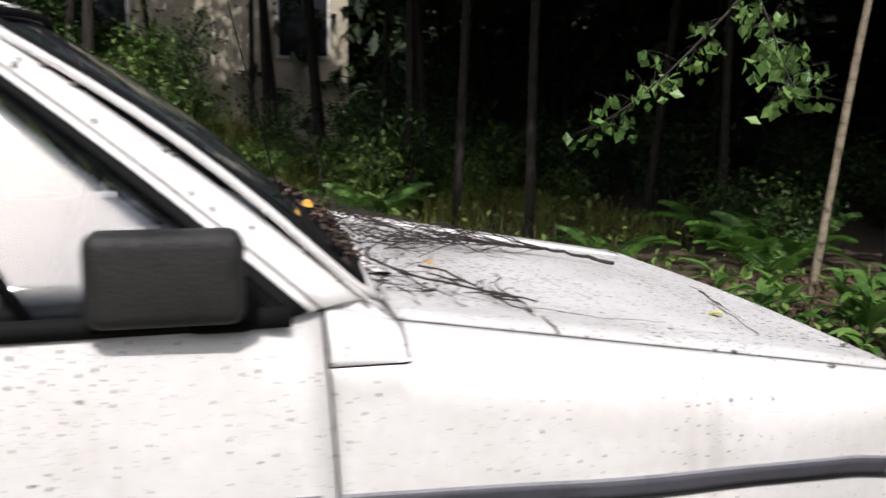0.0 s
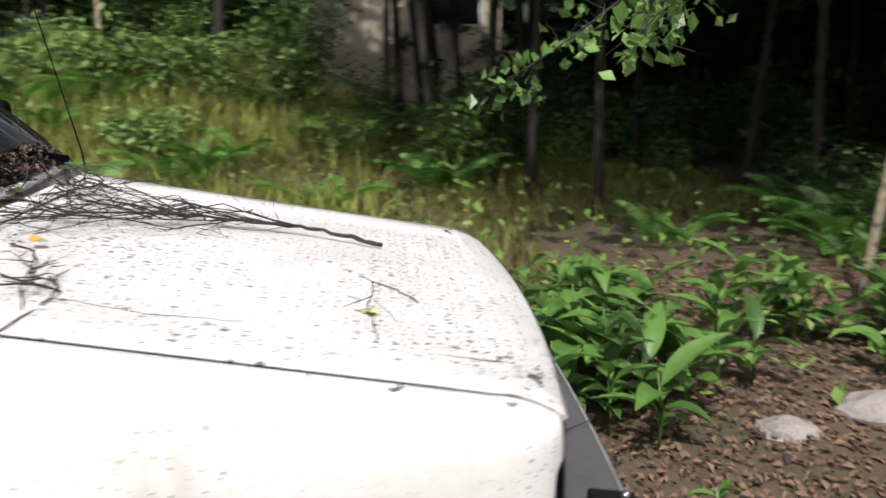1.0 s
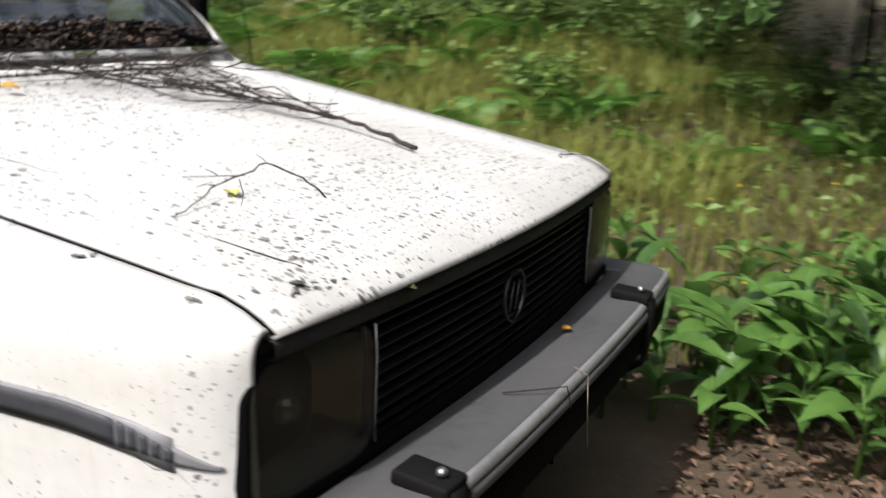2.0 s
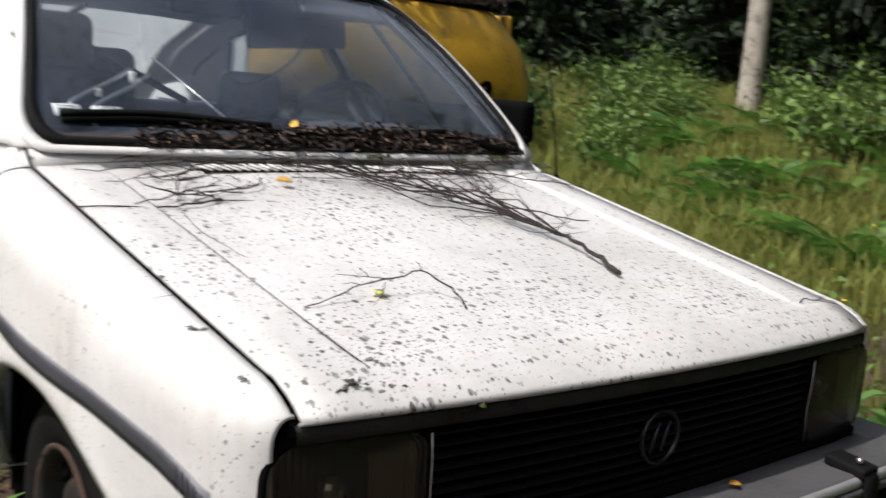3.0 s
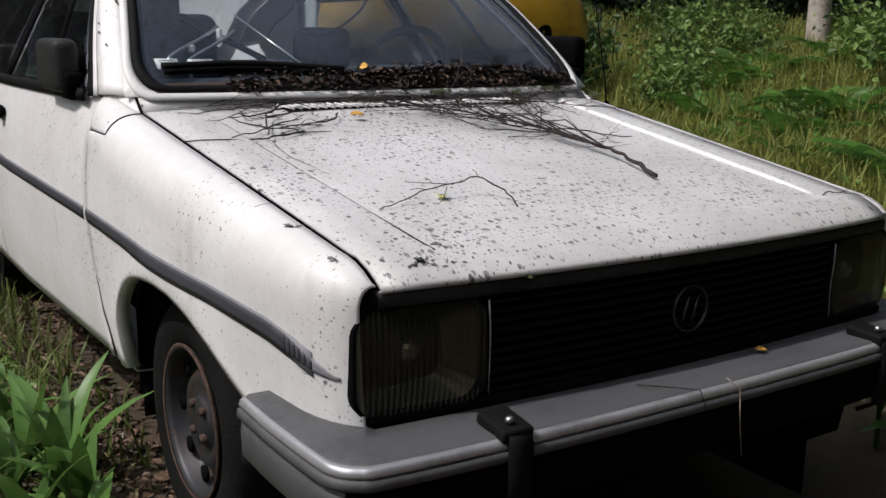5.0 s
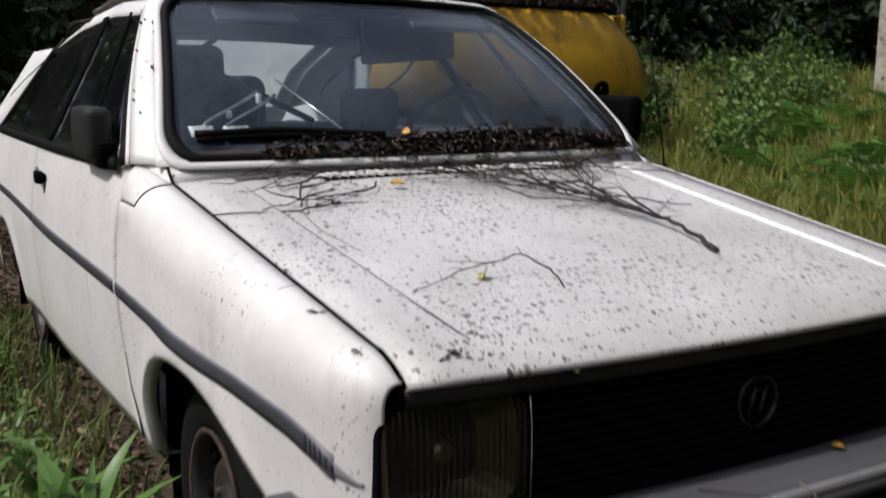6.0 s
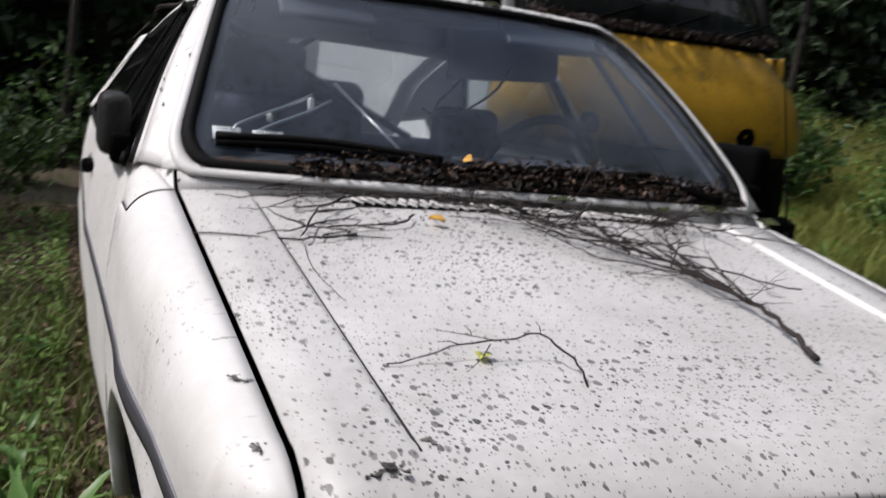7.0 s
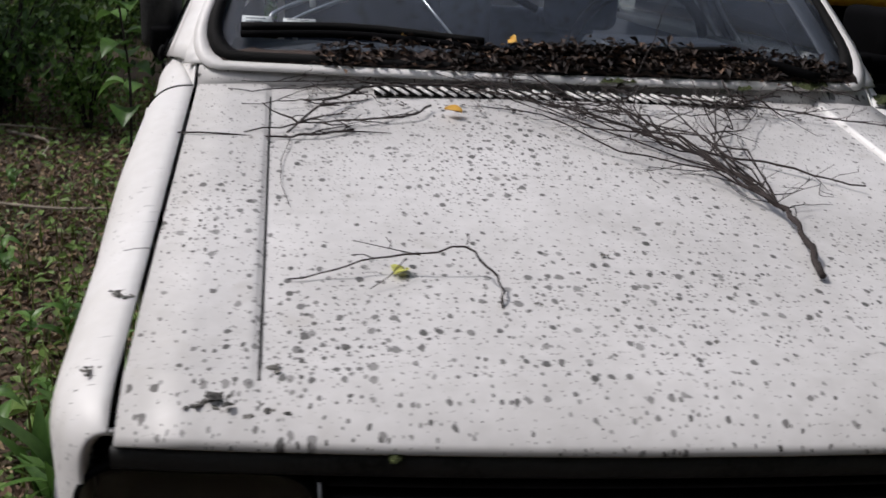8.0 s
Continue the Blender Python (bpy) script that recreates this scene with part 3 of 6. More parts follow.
# doors
BP, DOOR_END = -2.16, -2.40
for s in (-1, 1):
    zz = np.concatenate([np.linspace(0.325, 0.9, 18), np.linspace(0.92, 0.985, 6)])
    def door_x(z, a):
        return gap_x(z) - 0.003 + (DOOR_END - gap_x(z)) * a
    P = [[(door_x(z, a), float(side_y(door_x(z, a), z)) - 0.034 * float(np.clip((z - 0.88) / 0.105, 0, 1) * np.clip(1 - a * 9, 0, 1)), z) for z in zz] for a in np.linspace(0, 1, 24)]
    door = part("door", grid(mirrored(P, s)), PAINT, car, "white door with a black wing mirror", thick=0.006)
    for w, off, mt, nm in ((0.036, 0.0035, DECAL_EDGE, "stripe_edge"), (0.026, 0.0055, DECAL, "stripe")):
        P = [[(x, float(side_y(x, stripe_z(x) + dz)) + off, stripe_z(x) + dz) for dz in np.linspace(-w / 2, w / 2, 4)] for x in np.linspace(-1.232, DOOR_END + 0.004, 20)]
        part(nm, grid(mirrored(P, s)), mt, door, thick=0.002)
    # no pressed shape here: a dark strip paints the crease's shade
    part("door_crease", grid(mirrored([[(x, float(side_y(x, z)) + 0.001, z) for z in (0.436, 0.431)] for x in np.linspace(-1.18, DOOR_END, 12)], s)), DARK, door, thick=0.002)
    part("door_seal", grid(mirrored([[(gap_x(z) + o, float(side_y(-1.25, z)) - 0.022, z) for z in zz[:17]] for o in (-0.02, 0.02)], s)), DARK, door, thick=0.003)
    # handle: recess, lever and lock
    hd = part("door_handle", box_bm((0.15, 0.022, 0.030), (-2.20, s * 0.882, 0.878), 0.009, 3), BLACK, door, "black door handle")
    part("handle_lever", box_bm((0.05, 0.03, 0.04), (-2.155, s * 0.890, 0.878), 0.01, 3), BLACK, door)
    part("lock", box_bm((0.022, 0.012, 0.022), (-2.27, s * 0.879, 0.896), 0.005, 2), CHROME, door)
    # wing mirror; the far one is blacker, its shade put into the colour
    mb = part("wing_mirror", box_bm((0.222, 0.068, 0.138), (-1.452, s * (0.852 if s < 0 else 0.925), 1.050 if s < 0 else 1.072), 0.024, 4, None), TRIM if s < 0 else BLACK, car, "black plastic wing mirror")
    part("mirror_foot", box_bm((0.10, 0.05 if s < 0 else 0.13, 0.07), (-1.375, s * (0.835 if s < 0 else 0.86), 0.998), 0.016, 3), BLACK, mb)
    part("mirror_notch", box_bm((0.045, 0.05, 0.06), (-1.345, s * 0.838, 1.005), 0.012, 3), BLACK, mb)
    tri = [(-1.292, 0.830, 0.985), (-1.50, 0.838, 0.985), (-1.44, 0.784, 1.10)]
    part("mirror_triangle", mesh_from("tri", mirrored(tri, s), [(0, 1, 2)], False), BLACK, door, thick=0.006)

# front pillars: painted post, gutter, door frame, rubber
QB, QT = np.array([-1.272, 0.815, 0.985]), np.array([-1.765, 0.632, 1.378])
def pillar_point(t, f):
    b, q = ws_bottom(1.0) + (ws_top(1.0) - ws_bottom(1.0)) * t, QB + (QT - QB) * t
    bow = math.sin(math.pi * f)
    return b + (q - b) * f + np.array([0.006, 0.014, 0.008]) * bow + np.array([0, 0.010, 0.012]) * math.sin(math.pi * t)
for s in (-1, 1):
    for nm, f0, f1, mt, dp in (("front_pillar", 0.06, 0.715, PAINT, 0), ("gutter", 0.705, 0.765, DARK, -0.004), ("door_frame", 0.755, 0.88, PAINT, 0), ("window_rubber", 0.87, 1.04, RUBBER, 0.002)):
        P = [[pillar_point(t, f) + np.array([0, dp, dp]) for f in np.linspace(f0, f1, 5)] for t in np.linspace(-0.02, 1.0, 20)]
        part(nm, grid(mirrored(P, s)), mt, car, thick=0.006)
    P = [[pillar_point(t, f) - np.array([0.016, 0.030, 0.012]) for f in np.linspace(-0.15, 1.0, 5)] for t in np.linspace(-0.12, 1.0, 12)]
    part("pillar_lining", grid(mirrored(P, s)), DASH, car, thick=0.004)
    # lichen crumbs along the post
    crumb_rng = random.Random(17 + s)
    for k in range(16):
        c = pillar_point(crumb_rng.uniform(0.02, 0.98), crumb_rng.choice((0.10, 0.14, 0.42, 0.60))) * (1, s, 1)
        r = crumb_rng.uniform(0.003, 0.0075)
        part("lichen_crumb", box_bm((r * 1.6, r, r * 1.2), tuple(c + (0.002, s * 0.006, 0.004)), r * 0.3, 1, (crumb_rng.uniform(0, 90), 40, crumb_rng.uniform(0, 90))), LICHEN, car)

# windscreen
vs = np.linspace(0, 1, 14)
def ws_point(u, v):
    return ws_bottom(u) + (ws_top(u) - ws_bottom(u)) * v + np.array([0.02, 0, 0.02]) * math.sin(math.pi * min(max(v, 0), 1)) + np.array([0.004, 0, 0.004])
loop = []
R, RV = 0.10, 0.17
for cu, cv, a0 in ((1 - R, RV, -90), (1 - R, 1 - RV, 0), (-1 + R, 1 - RV, 90), (-1 + R, RV, 180)):
    for k in range(7):
        a = radians(a0 + k * 15)
        loop.append((cu + R * math.cos(a), cv + RV * math.sin(a)))
full = []
for i in range(len(loop)):
    a, b = np.array(loop[i]), np.array(loop[(i + 1) % len(loop)])
    n = max(1, int(np.hypot(*(b - a)) / 0.1))
    full += [a + (b - a) * k / n for k in range(n)]
def pane_point(u, v):
    return ws_point(u, v) - np.array([0.004, 0, 0.004])
part("windscreen", grid([[pane_point(u * k, 0.5 + (v - 0.5) * k) for u, v in full + [full[0]]] for k in np.linspace(1.0, 0.01, 12)]), SCREEN, car, "dusty windscreen with reflected sky haze painted into its film").visible_shadow = False
def corner_point(u, v, w):
    f = 1.045 / max(abs(u), 2 * abs(v - 0.5))
    g = 1.005 + (f - 1.005) * w
    return ws_point(u * g, 0.5 + (v - 0.5) * g) - np.array([0.003, 0, 0.003])
part("windscreen_corner", grid([[corner_point(u, v, w) for w in (0, 0.5, 1)] for u, v in full + [full[0]]]), PAINT, car, thick=0.003)
def band(inner, outer, lift):
    P = []
    for u, v in full + [full[0]]:
        row = []
        for k in (inner, (inner + outer) / 2, outer):
            d = np.array([u, v - 0.5]); d = d / max(np.abs(d * (1, 2)).max(), 1e-6)
            g = (u * (1 + k / 0.72), 0.5 + (v - 0.5) * (1 + 2 * k / 0.72))
            row.append(ws_point(*g) + np.array([lift, 0, lift]) * (1 if k == (inner + outer) / 2 else 0.2))
        P.append(row)
    return grid(P)
part("windscreen_seal", band(-0.013, 0.010, 0.008), RUBBER, car, "black rubber windscreen seal", thick=0.006)
part("windscreen_surround", band(0.009, 0.034, 0.003), PAINT, car, thick=0.004)

# roof and tail
def roof_line(x):
    return np.interp(x, [-4.28, -4.20, -4.05, -3.55, -3.10, -2.70, -2.20, -1.737], [0.70, 0.92, 0.985, 1.235, 1.365, 1.425, 1.447, 1.428])
def roof_half(x):
    return np.interp(x, [-4.28, -4.05, -3.55, -3.1, -2.2, -1.737], [0.70, 0.69, 0.62, 0.595, 0.590, 0.584])
P = [[(x, roof_half(x) * u, roof_line(x) + 0.022 * (1 - u * u) - 0.012 * u ** 8) for u in np.linspace(-1, 1, 21)] for x in np.linspace(-1.737, -3.02, 22)]
part("roof", grid(P), PAINT_TOP, car, "white roof with moss along its front edge", thick=0.006)
P = [[(x, roof_half(x) * u * 0.86, roof_line(x) + 0.018 * (1 - u * u)) for u in np.linspace(-1, 1, 15)] for x in np.linspace(-3.07, -3.93, 14)]
part("rear_window", grid(P), SIDEGLASS, car).visible_shadow = False
for s in (-1, 1):
    P = [[(x, s * roof_half(x) * u, roof_line(x) + 0.018 * (1 - u * u)) for u in (0.85, 0.92, 1.0)] for x in np.linspace(-3.02, -4.28, 22)]
    part("tailgate_frame", grid(P), PAINT, car, thick=0.006)
P = [[(x, roof_half(x) * u, roof_line(x) + 0.012 * (1 - u * u)) for u in np.linspace(-1, 1, 15)] for x in np.linspace(-3.92, -4.28, 10)]
part("tailgate", grid(P), PAINT, car, thick=0.006)
part("tail_panel", grid([[(-4.28, y, z) for y in np.linspace(-0.74, 0.74, 9)] for z in np.linspace(0.72, 0.3, 7)]), PAINT, car, thick=0.006)

# rear quarters, side glass and window frames
def green(x, z):
    """Point on the slanted side glass."""
    return (x, 0.797 + float(wide(x)) * (1 - (z - 0.985) / 0.39) - (z - 0.985) * 0.43, z)
def top_z(x):
    return np.interp(x, [-4.1, -3.55, -3.1, -2.7, -2.2, -1.765], [0.985, 1.19, 1.305, 1.368, 1.395, 1.378])
for s in (-1, 1):
    xs = columns(-4.28, DOOR_END - 0.005, 40)
    P = []
    for x in xs:
        zl = float(low_z(np.array([x]), 0.325)[0])
        P.append([(x, float(side_y(x, z)), z) for z in np.linspace(min(0.985, roof_line(x) - 0.02), zl, 18)])
    q = part("rear_quarter", grid(mirrored(P, s)), PAINT, car, "white rear wing", thick=0.005)
    P = [[(x, float(side_y(x, stripe_z(x) + dz)) + 0.005, stripe_z(x) + dz) for dz in np.linspace(-0.014, 0.014, 4)] for x in np.linspace(DOOR_END - 0.01, -4.2, 30)]
    part("stripe", grid(mirrored(P, s)), DECAL, q, thick=0.002)
    well = []
    for k in np.linspace(-0.15, math.pi + 0.15, 18):
        cx, cz = XR + (RA + 0.012) * math.cos(k), ZC + (RA + 0.012) * math.sin(k)
        well.append([(cx, 0.80, cz), (cx, 0.55, cz)])
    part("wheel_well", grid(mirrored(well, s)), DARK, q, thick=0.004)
    # cant rail above the windows
    P = [[(x, roof_half(x) * 0.995, roof_line(x) - 0.010), green(x, top_z(x) + 0.012), green(x, top_z(x) - 0.006)] for x in np.linspace(-1.745, -3.9, 30)]
    part("cant_rail", grid(mirrored(P, s)), PAINT, car, thick=0.008)
    P = [[(x, green(x, top_z(x))[1] + 0.006, top_z(x) - 0.004 + d) for d in (0.0, -0.018)] for x in np.linspace(-1.765, -3.72, 30)]
    part("window_rubber", grid(mirrored(P, s)), RUBBER, car, thick=0.006)
    # panes: front, quarter-light edge and rear side window
    def pane(x0b, x1b, x0t, x1t, nm):
        P = []
        for a in np.linspace(0, 1, 12):
            row = []
            for b in np.linspace(0, 1, 8):
                xb, xt = x0b + (x1b - x0b) * a, x0t + (x1t - x0t) * a
                zt = top_z(xt) - 0.008
                row.append(green(xb + (xt - xb) * b, 0.985 + (zt - 0.985) * b))
            P.append(row)
        part(nm, grid(mirrored(P, s)), SIDEGLASS, car, thick=0.003).visible_shadow = False
    pane(-1.272, BP + 0.03, -1.765, BP - 0.10, "side_window")
    pane(BP - 0.04, -3.46, BP - 0.16, -3.06, "rear_side_window")
    P = [[green(BP + 0.035 + (-0.075) * k - 0.13 * b, 0.98 + (top_z(-2.3) - 0.975) * b) for k in (0, 0.5, 1)] for b in np.linspace(0, 1, 8)]
    part("middle_pillar", grid(mirrored(P, s) + np.array([0, s * 0.006, 0])), BLACK, car, thick=0.008)
    P = [[green(-1.62 - 0.022 * k - 0.29 * b, 0.98 + (top_z(-1.9) - 0.975) * b) for k in (0, 1)] for b in np.linspace(0, 1, 8)]
    part("quarter_light_bar", grid(mirrored(P, s) + np.array([0, s * 0.004, 0])), BLACK, car, thick=0.010)
    P = [[(x, 0.800 + float(wide(x)) + d, z) for d, z in ((0.004, 0.966), (0.008, 0.978), (0.002, 0.995))] for x in np.linspace(-1.272, -3.50, 30)]
    part("belt_rubber", grid(mirrored(P, s)), RUBBER, car, thick=0.008)
    P = [[green(-3.44 - 0.08 * k + 0.38 * b, 0.985 + 0.33 * b) for k in (0, 1)] for b in np.linspace(0, 1, 8)]
    part("rear_window_corner", grid(mirrored(P, s) + np.array([0, s * 0.005, 0])), RUBBER, car, thick=0.008)
    P = [[green(-3.50 - 0.55 * k + 0.40 * b * (1 - 0.2 * k), 0.985 + 0.33 * b * (1 - 0.9 * k * (1 - b))) for k in (0, 0.5, 1)] for b in np.linspace(0, 1, 8)]
    part("rear_post", grid(mirrored(P, s)), PAINT, car, thick=0.006)
    part("sill", grid(mirrored([[(x, 0.782 + float(wide(x)), 0.326), (x, 0.76 + float(wide(x)), 0.285), (x, 0.60, 0.27)] for x in np.linspace(-1.10, -2.86, 12)], s)), PAINT, car, thick=0.004)
part("floor_pan", box_bm((3.9, 1.30, 0.05), (-2.15, 0, 0.22), 0.01), DARK, car)

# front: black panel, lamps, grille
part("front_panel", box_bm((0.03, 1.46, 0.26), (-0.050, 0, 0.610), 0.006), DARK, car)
def nose_bar(y0, y1, section, n=25):
    """A bar across the nose, bowed with it; section is (x, z) pairs."""
    ys_ = np.linspace(y0, y1, n)
    return grid([[(x + float(bow(y)), y, z) for x, z in section + section[:1]] for y in ys_])
part("bonnet_trim", nose_bar(-0.702, 0.702, [(-0.012, 0.735), (0.006, 0.735), (0.011, 0.729), (0.011, 0.714), (0.006, 0.709), (-0.012, 0.709)]), TRIM, car, "dark grey trim under the bonnet lip")
part("lower_trim", nose_bar(-0.72, 0.72, [(-0.03, 0.523), (0.006, 0.523), (0.010, 0.517), (0.010, 0.505), (0.006, 0.50), (-0.03, 0.50)]), BLACK, car)
def rrect(w, h, r, n=6):
    out = []
    for cx, cz, a0 in ((w / 2 - r, h / 2 - r, 0), (-w / 2 + r, h / 2 - r, 90), (-w / 2 + r, -h / 2 + r, 180), (w / 2 - r, -h / 2 + r, 270)):
        out += [(cx + r * math.cos(radians(a0 + 90 * k / n)), cz + r * math.sin(radians(a0 + 90 * k / n))) for k in range(n + 1)]
    return out
for s in (-1, 1):
    cy, cz = s * 0.616, 0.614
    lamp = part("headlamp", grid([[(-0.008 + d + float(bow(cy + a * k)), cy + a * k, cz + b * k) for a, b in rrect(0.254, 0.194, 0.046) + rrect(0.254, 0.194, 0.046)[:1]] for k, d in ((1.0, -0.02), (1.0, 0.008), (0.975, 0.011), (0.965, 0.0))]), BLACK, car, "rectangular headlamp with dirty ribbed glass", thick=0.004)
    bowl = []
    for k in np.linspace(1, 0.02, 12):
        ring_pts = []
        for a, b in rrect(0.238, 0.180, 0.040) + rrect(0.238, 0.180, 0.040)[:1]:
            h, w = math.hypot(a, b), float(np.clip(1.25 - k, 0, 1))
            a, b = a * (1 - w) + a / h * 0.10 * w, b * (1 - w) + b / h * 0.10 * w
            ring_pts.append((-0.006 + float(bow(cy + a * k)) - 0.075 * (1 - k ** 2), cy + a * k, cz + b * k))
        bowl.append(ring_pts)
    part("reflector", grid(bowl), REFLECT, lamp)
    ln = part("lens", grid([[(0.006 + float(bow(cy + a * k)) + 0.010 * (1 - k ** 2), cy + a * k, cz + b * k) for a, b in rrect(0.247, 0.188, 0.044) + rrect(0.247, 0.188, 0.044)[:1]] for k in np.linspace(1, 0.02, 8)]), LENS, lamp, "greenish brown ribbed glass")
    ln.visible_shadow = False
    bulb = bmesh.new(); bmesh.ops.create_uvsphere(bulb, u_segments=12, v_segments=8, radius=0.022)
    bmesh.ops.translate(bulb, vec=(-0.035, cy, cz), verts=bulb.verts)
    part("bulb_cap", bulb, CHROME, lamp)
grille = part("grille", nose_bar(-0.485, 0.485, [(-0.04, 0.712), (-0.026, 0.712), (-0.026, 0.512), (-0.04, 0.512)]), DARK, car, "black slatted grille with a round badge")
gs = nose_bar(-0.482, 0.482, [(-0.012, 0.003), (0.004, 0.004), (0.009, 0.001), (0.009, -0.004), (-0.012, -0.005)]); gs.materials.append(GRILLE)
for i in range(10):
    sl = part("slat", gs, None, grille); sl.location = (-0.014, 0, 0.528 + i * 0.0185)
for y in (-0.488, 0.488):
    part("grille_end", box_bm((0.03, 0.014, 0.196), (0.008, y, 0.612), 0.004), BLACK, grille)
    part("grille_clip", tube([(0.026, y * 1.005, 0.700), (0.028, y * 1.0, 0.66), (0.026, y * 0.995, 0.60), (0.027, y, 0.53)], 0.0016, 0.001, 5), STRIP, grille)
badge = part("badge", lathe([(0.048, -0.004), (0.050, 0.004), (0.047, 0.007), (0.044, 0.004), (0.044, -0.004)], 0, (0, 0), 36), BADGE, grille, "round dark badge ring")
badge.rotation_euler = (0, 0, radians(-90)); badge.location = (0.034, 0.0, 0.618)
for y in (-0.014, 0.014):
    part("badge_bar", tube([(0.036, y - 0.010, 0.592), (0.036, y + 0.010, 0.644)], 0.0035, 0.0035, 6), BADGE, grille)

# bumper: section swept round the front
HALF_PLAN = [(-0.235, -0.840, 0), (-0.10, -0.843, 0), (0.06, -0.838, 0), (0.108, -0.828, 0), (0.134, -0.803, 0), (0.146, -0.765, 0), (0.158, -0.60, 0), (0.168, -0.35, 0)]
path = smooth_path(HALF_PLAN + [(0.172, 0, 0)] + [(x, -y, z) for x, y, z in HALF_PLAN[::-1]], 7)
def sweep(section, first=0, last=999):
    P = []
    for i, p in enumerate(path):
        if not first <= i <= last:
            continue
        d = (path[min(i + 1, len(path) - 1)] - path[max(i - 1, 0)]).normalized()
        nrm = Vector((d.y, -d.x, 0))
        P.append([tuple(p + nrm * o + Vector((0, 0, z))) for o, z in section])
    return grid(P)
def inner(p):
    """Where the bumper's top meets the body."""
    return Vector((p.x - 0.13 * min(1.0, max(0.0, p.x / 0.13)), max(-0.715, min(0.715, p.y)), 0.506))
P = []
for i, p in enumerate(path):
    d = (path[min(i + 1, len(path) - 1)] - path[max(i - 1, 0)]).normalized()
    nrm = Vector((d.y, -d.x, 0))
    rim_in = p - nrm * 0.012 + Vector((0, 0, 0.508))
    P.append([tuple(inner(p).lerp(rim_in, k)) for k in (0, 0.35, 0.7, 1.0)] + [tuple(p + nrm * o + Vector((0, 0, z))) for o, z in ((-0.002, 0.501), (0.0, 0.486))])
bumper = part("front_bumper", grid(P), BUMPER, car, "faded dark grey plastic bumper", thick=0.006)
part("bumper_lip", sweep([(0.001, 0.4885), (0.010, 0.486), (0.011, 0.474), (0.003, 0.468)]), BUMPER, bumper, thick=0.003)
FACE = [(-0.001, 0.472), (0.003, 0.44), (-0.001, 0.395), (-0.02, 0.375), (-0.12, 0.375)]
# same grey plastic as the ends; black stands in for the front's shade
part("bumper_face", sweep(FACE, 24, 88), BLACK, bumper, "lower bumper face, coloured black for its shade", thick=0.006)
part("bumper_end", sweep(FACE, 0, 24), BUMPER, bumper, thick=0.006)
part("bumper_end", sweep(FACE, 88, 112), BUMPER, bumper, thick=0.006)
part("bumper_strip", sweep([(-0.004, 0.5075), (0.004, 0.503), (0.007, 0.495), (0.004, 0.489)]), STRIP, bumper, "thin bright strip", thick=0.002)
for s in (-1, 1):
    # closed outer end, cut on the slant
    E0 = path[0] if s < 0 else path[-1]
    part("bumper_cap", grid([[(E0.x - 0.012 * (1 - k), E0.y - s * d, 0.375 + 0.130 * k) for d in (0.0, 0.03, 0.08)] for k in np.linspace(0, 1, 4)]), BUMPER, bumper, thick=0.006)
    gx_, gy_ = 0.160, s * (0.530 if s < 0 else 0.492)
    g = part("bumper_guard", box_bm((0.085, 0.062, 0.022), (gx_ - 0.028, gy_, 0.518), 0.006, 3, (0, 6, s * 3)), RUBBER, bumper, "black rubber overrider")
    part("guard_strap", grid([[(gx_ + o, gy_ + y, z) for o, z in ((0.006, 0.519), (0.018, 0.50), (0.018, 0.44), (0.008, 0.37), (-0.03, 0.345))] for y in np.linspace(-0.022, 0.022, 3)]), RUBBER, g, thick=0.010)
    part("bolt", lathe([(0.0, -0.004), (0.007, -0.004), (0.008, 0.002), (0.005, 0.006), (0.0, 0.006)], 0, (0, 0), 10), CHROME, g).matrix_basis = pose(gx_ - 0.008, gy_ - 0.006, 0.534, 90, 0, 0)
part("valance", grid([[(-0.02 - 0.10 * k, y, 0.40 - 0.20 * k) for y in np.linspace(-0.74, 0.74, 11)] for k in (0, 0.5, 1)]), BLACK, car, thick=0.006)
part("bumper_wing_filler", box_bm((0.02, 1.3, 0.12), (0.0, 0, 0.44), 0.005), DARK, car)

# wheels
for cx, s in ((XC - 0.02, -1), (XC - 0.02, 1), (XR, -1), (XR, 1)):
    ay = s * 0.772
    wheel = part("wheel", lathe([(0.165, -0.16), (0.20, -0.175), (0.262, -0.172), (0.283, -0.155), (0.288, -0.12), (0.288, -0.05), (0.282, -0.018), (0.262, 0.0), (0.225, 0.004), (0.198, -0.004), (0.175, -0.012), (0.168, -0.03)], ay, (cx, 0.268), 48, s), TYRE, car, "perished tyre on a rusty steel rim")
    rim = part("rim", lathe([(0.176, -0.012), (0.180, -0.004), (0.172, -0.001), (0.166, -0.016), (0.158, -0.045), (0.150, -0.06), (0.118, -0.046), (0.108, -0.032), (0.085, -0.030), (0.062, -0.040), (0.056, -0.028), (0.036, -0.022), (0.0, -0.022)], ay, (cx, 0.268), 40, s), STEEL, wheel, "steel rim with rusty edge")
    part("rim_edge", lathe([(0.181, -0.006), (0.184, 0.0), (0.179, 0.003), (0.174, 0.0)], ay, (cx, 0.268), 40, s), RUST, wheel)
    for k in range(8):
        a = 2 * math.pi * k / 8
        me = lathe([(0.019, -0.006), (0.021, 0.002), (0.0, 0.002)], s * 0.740, (cx + 0.134 * math.cos(a), 0.268 + 0.134 * math.sin(a)), 12, s)
        part("rim_hole", me, DARK, wheel)
    for k in range(4):
        a = 2 * math.pi * (k + 0.5) / 4
        part("wheel_bolt", lathe([(0.011, -0.006), (0.011, 0.008), (0.0, 0.010)], s * 0.749, (cx + 0.046 * math.cos(a), 0.268 + 0.046 * math.sin(a)), 8, s), RUST, wheel)

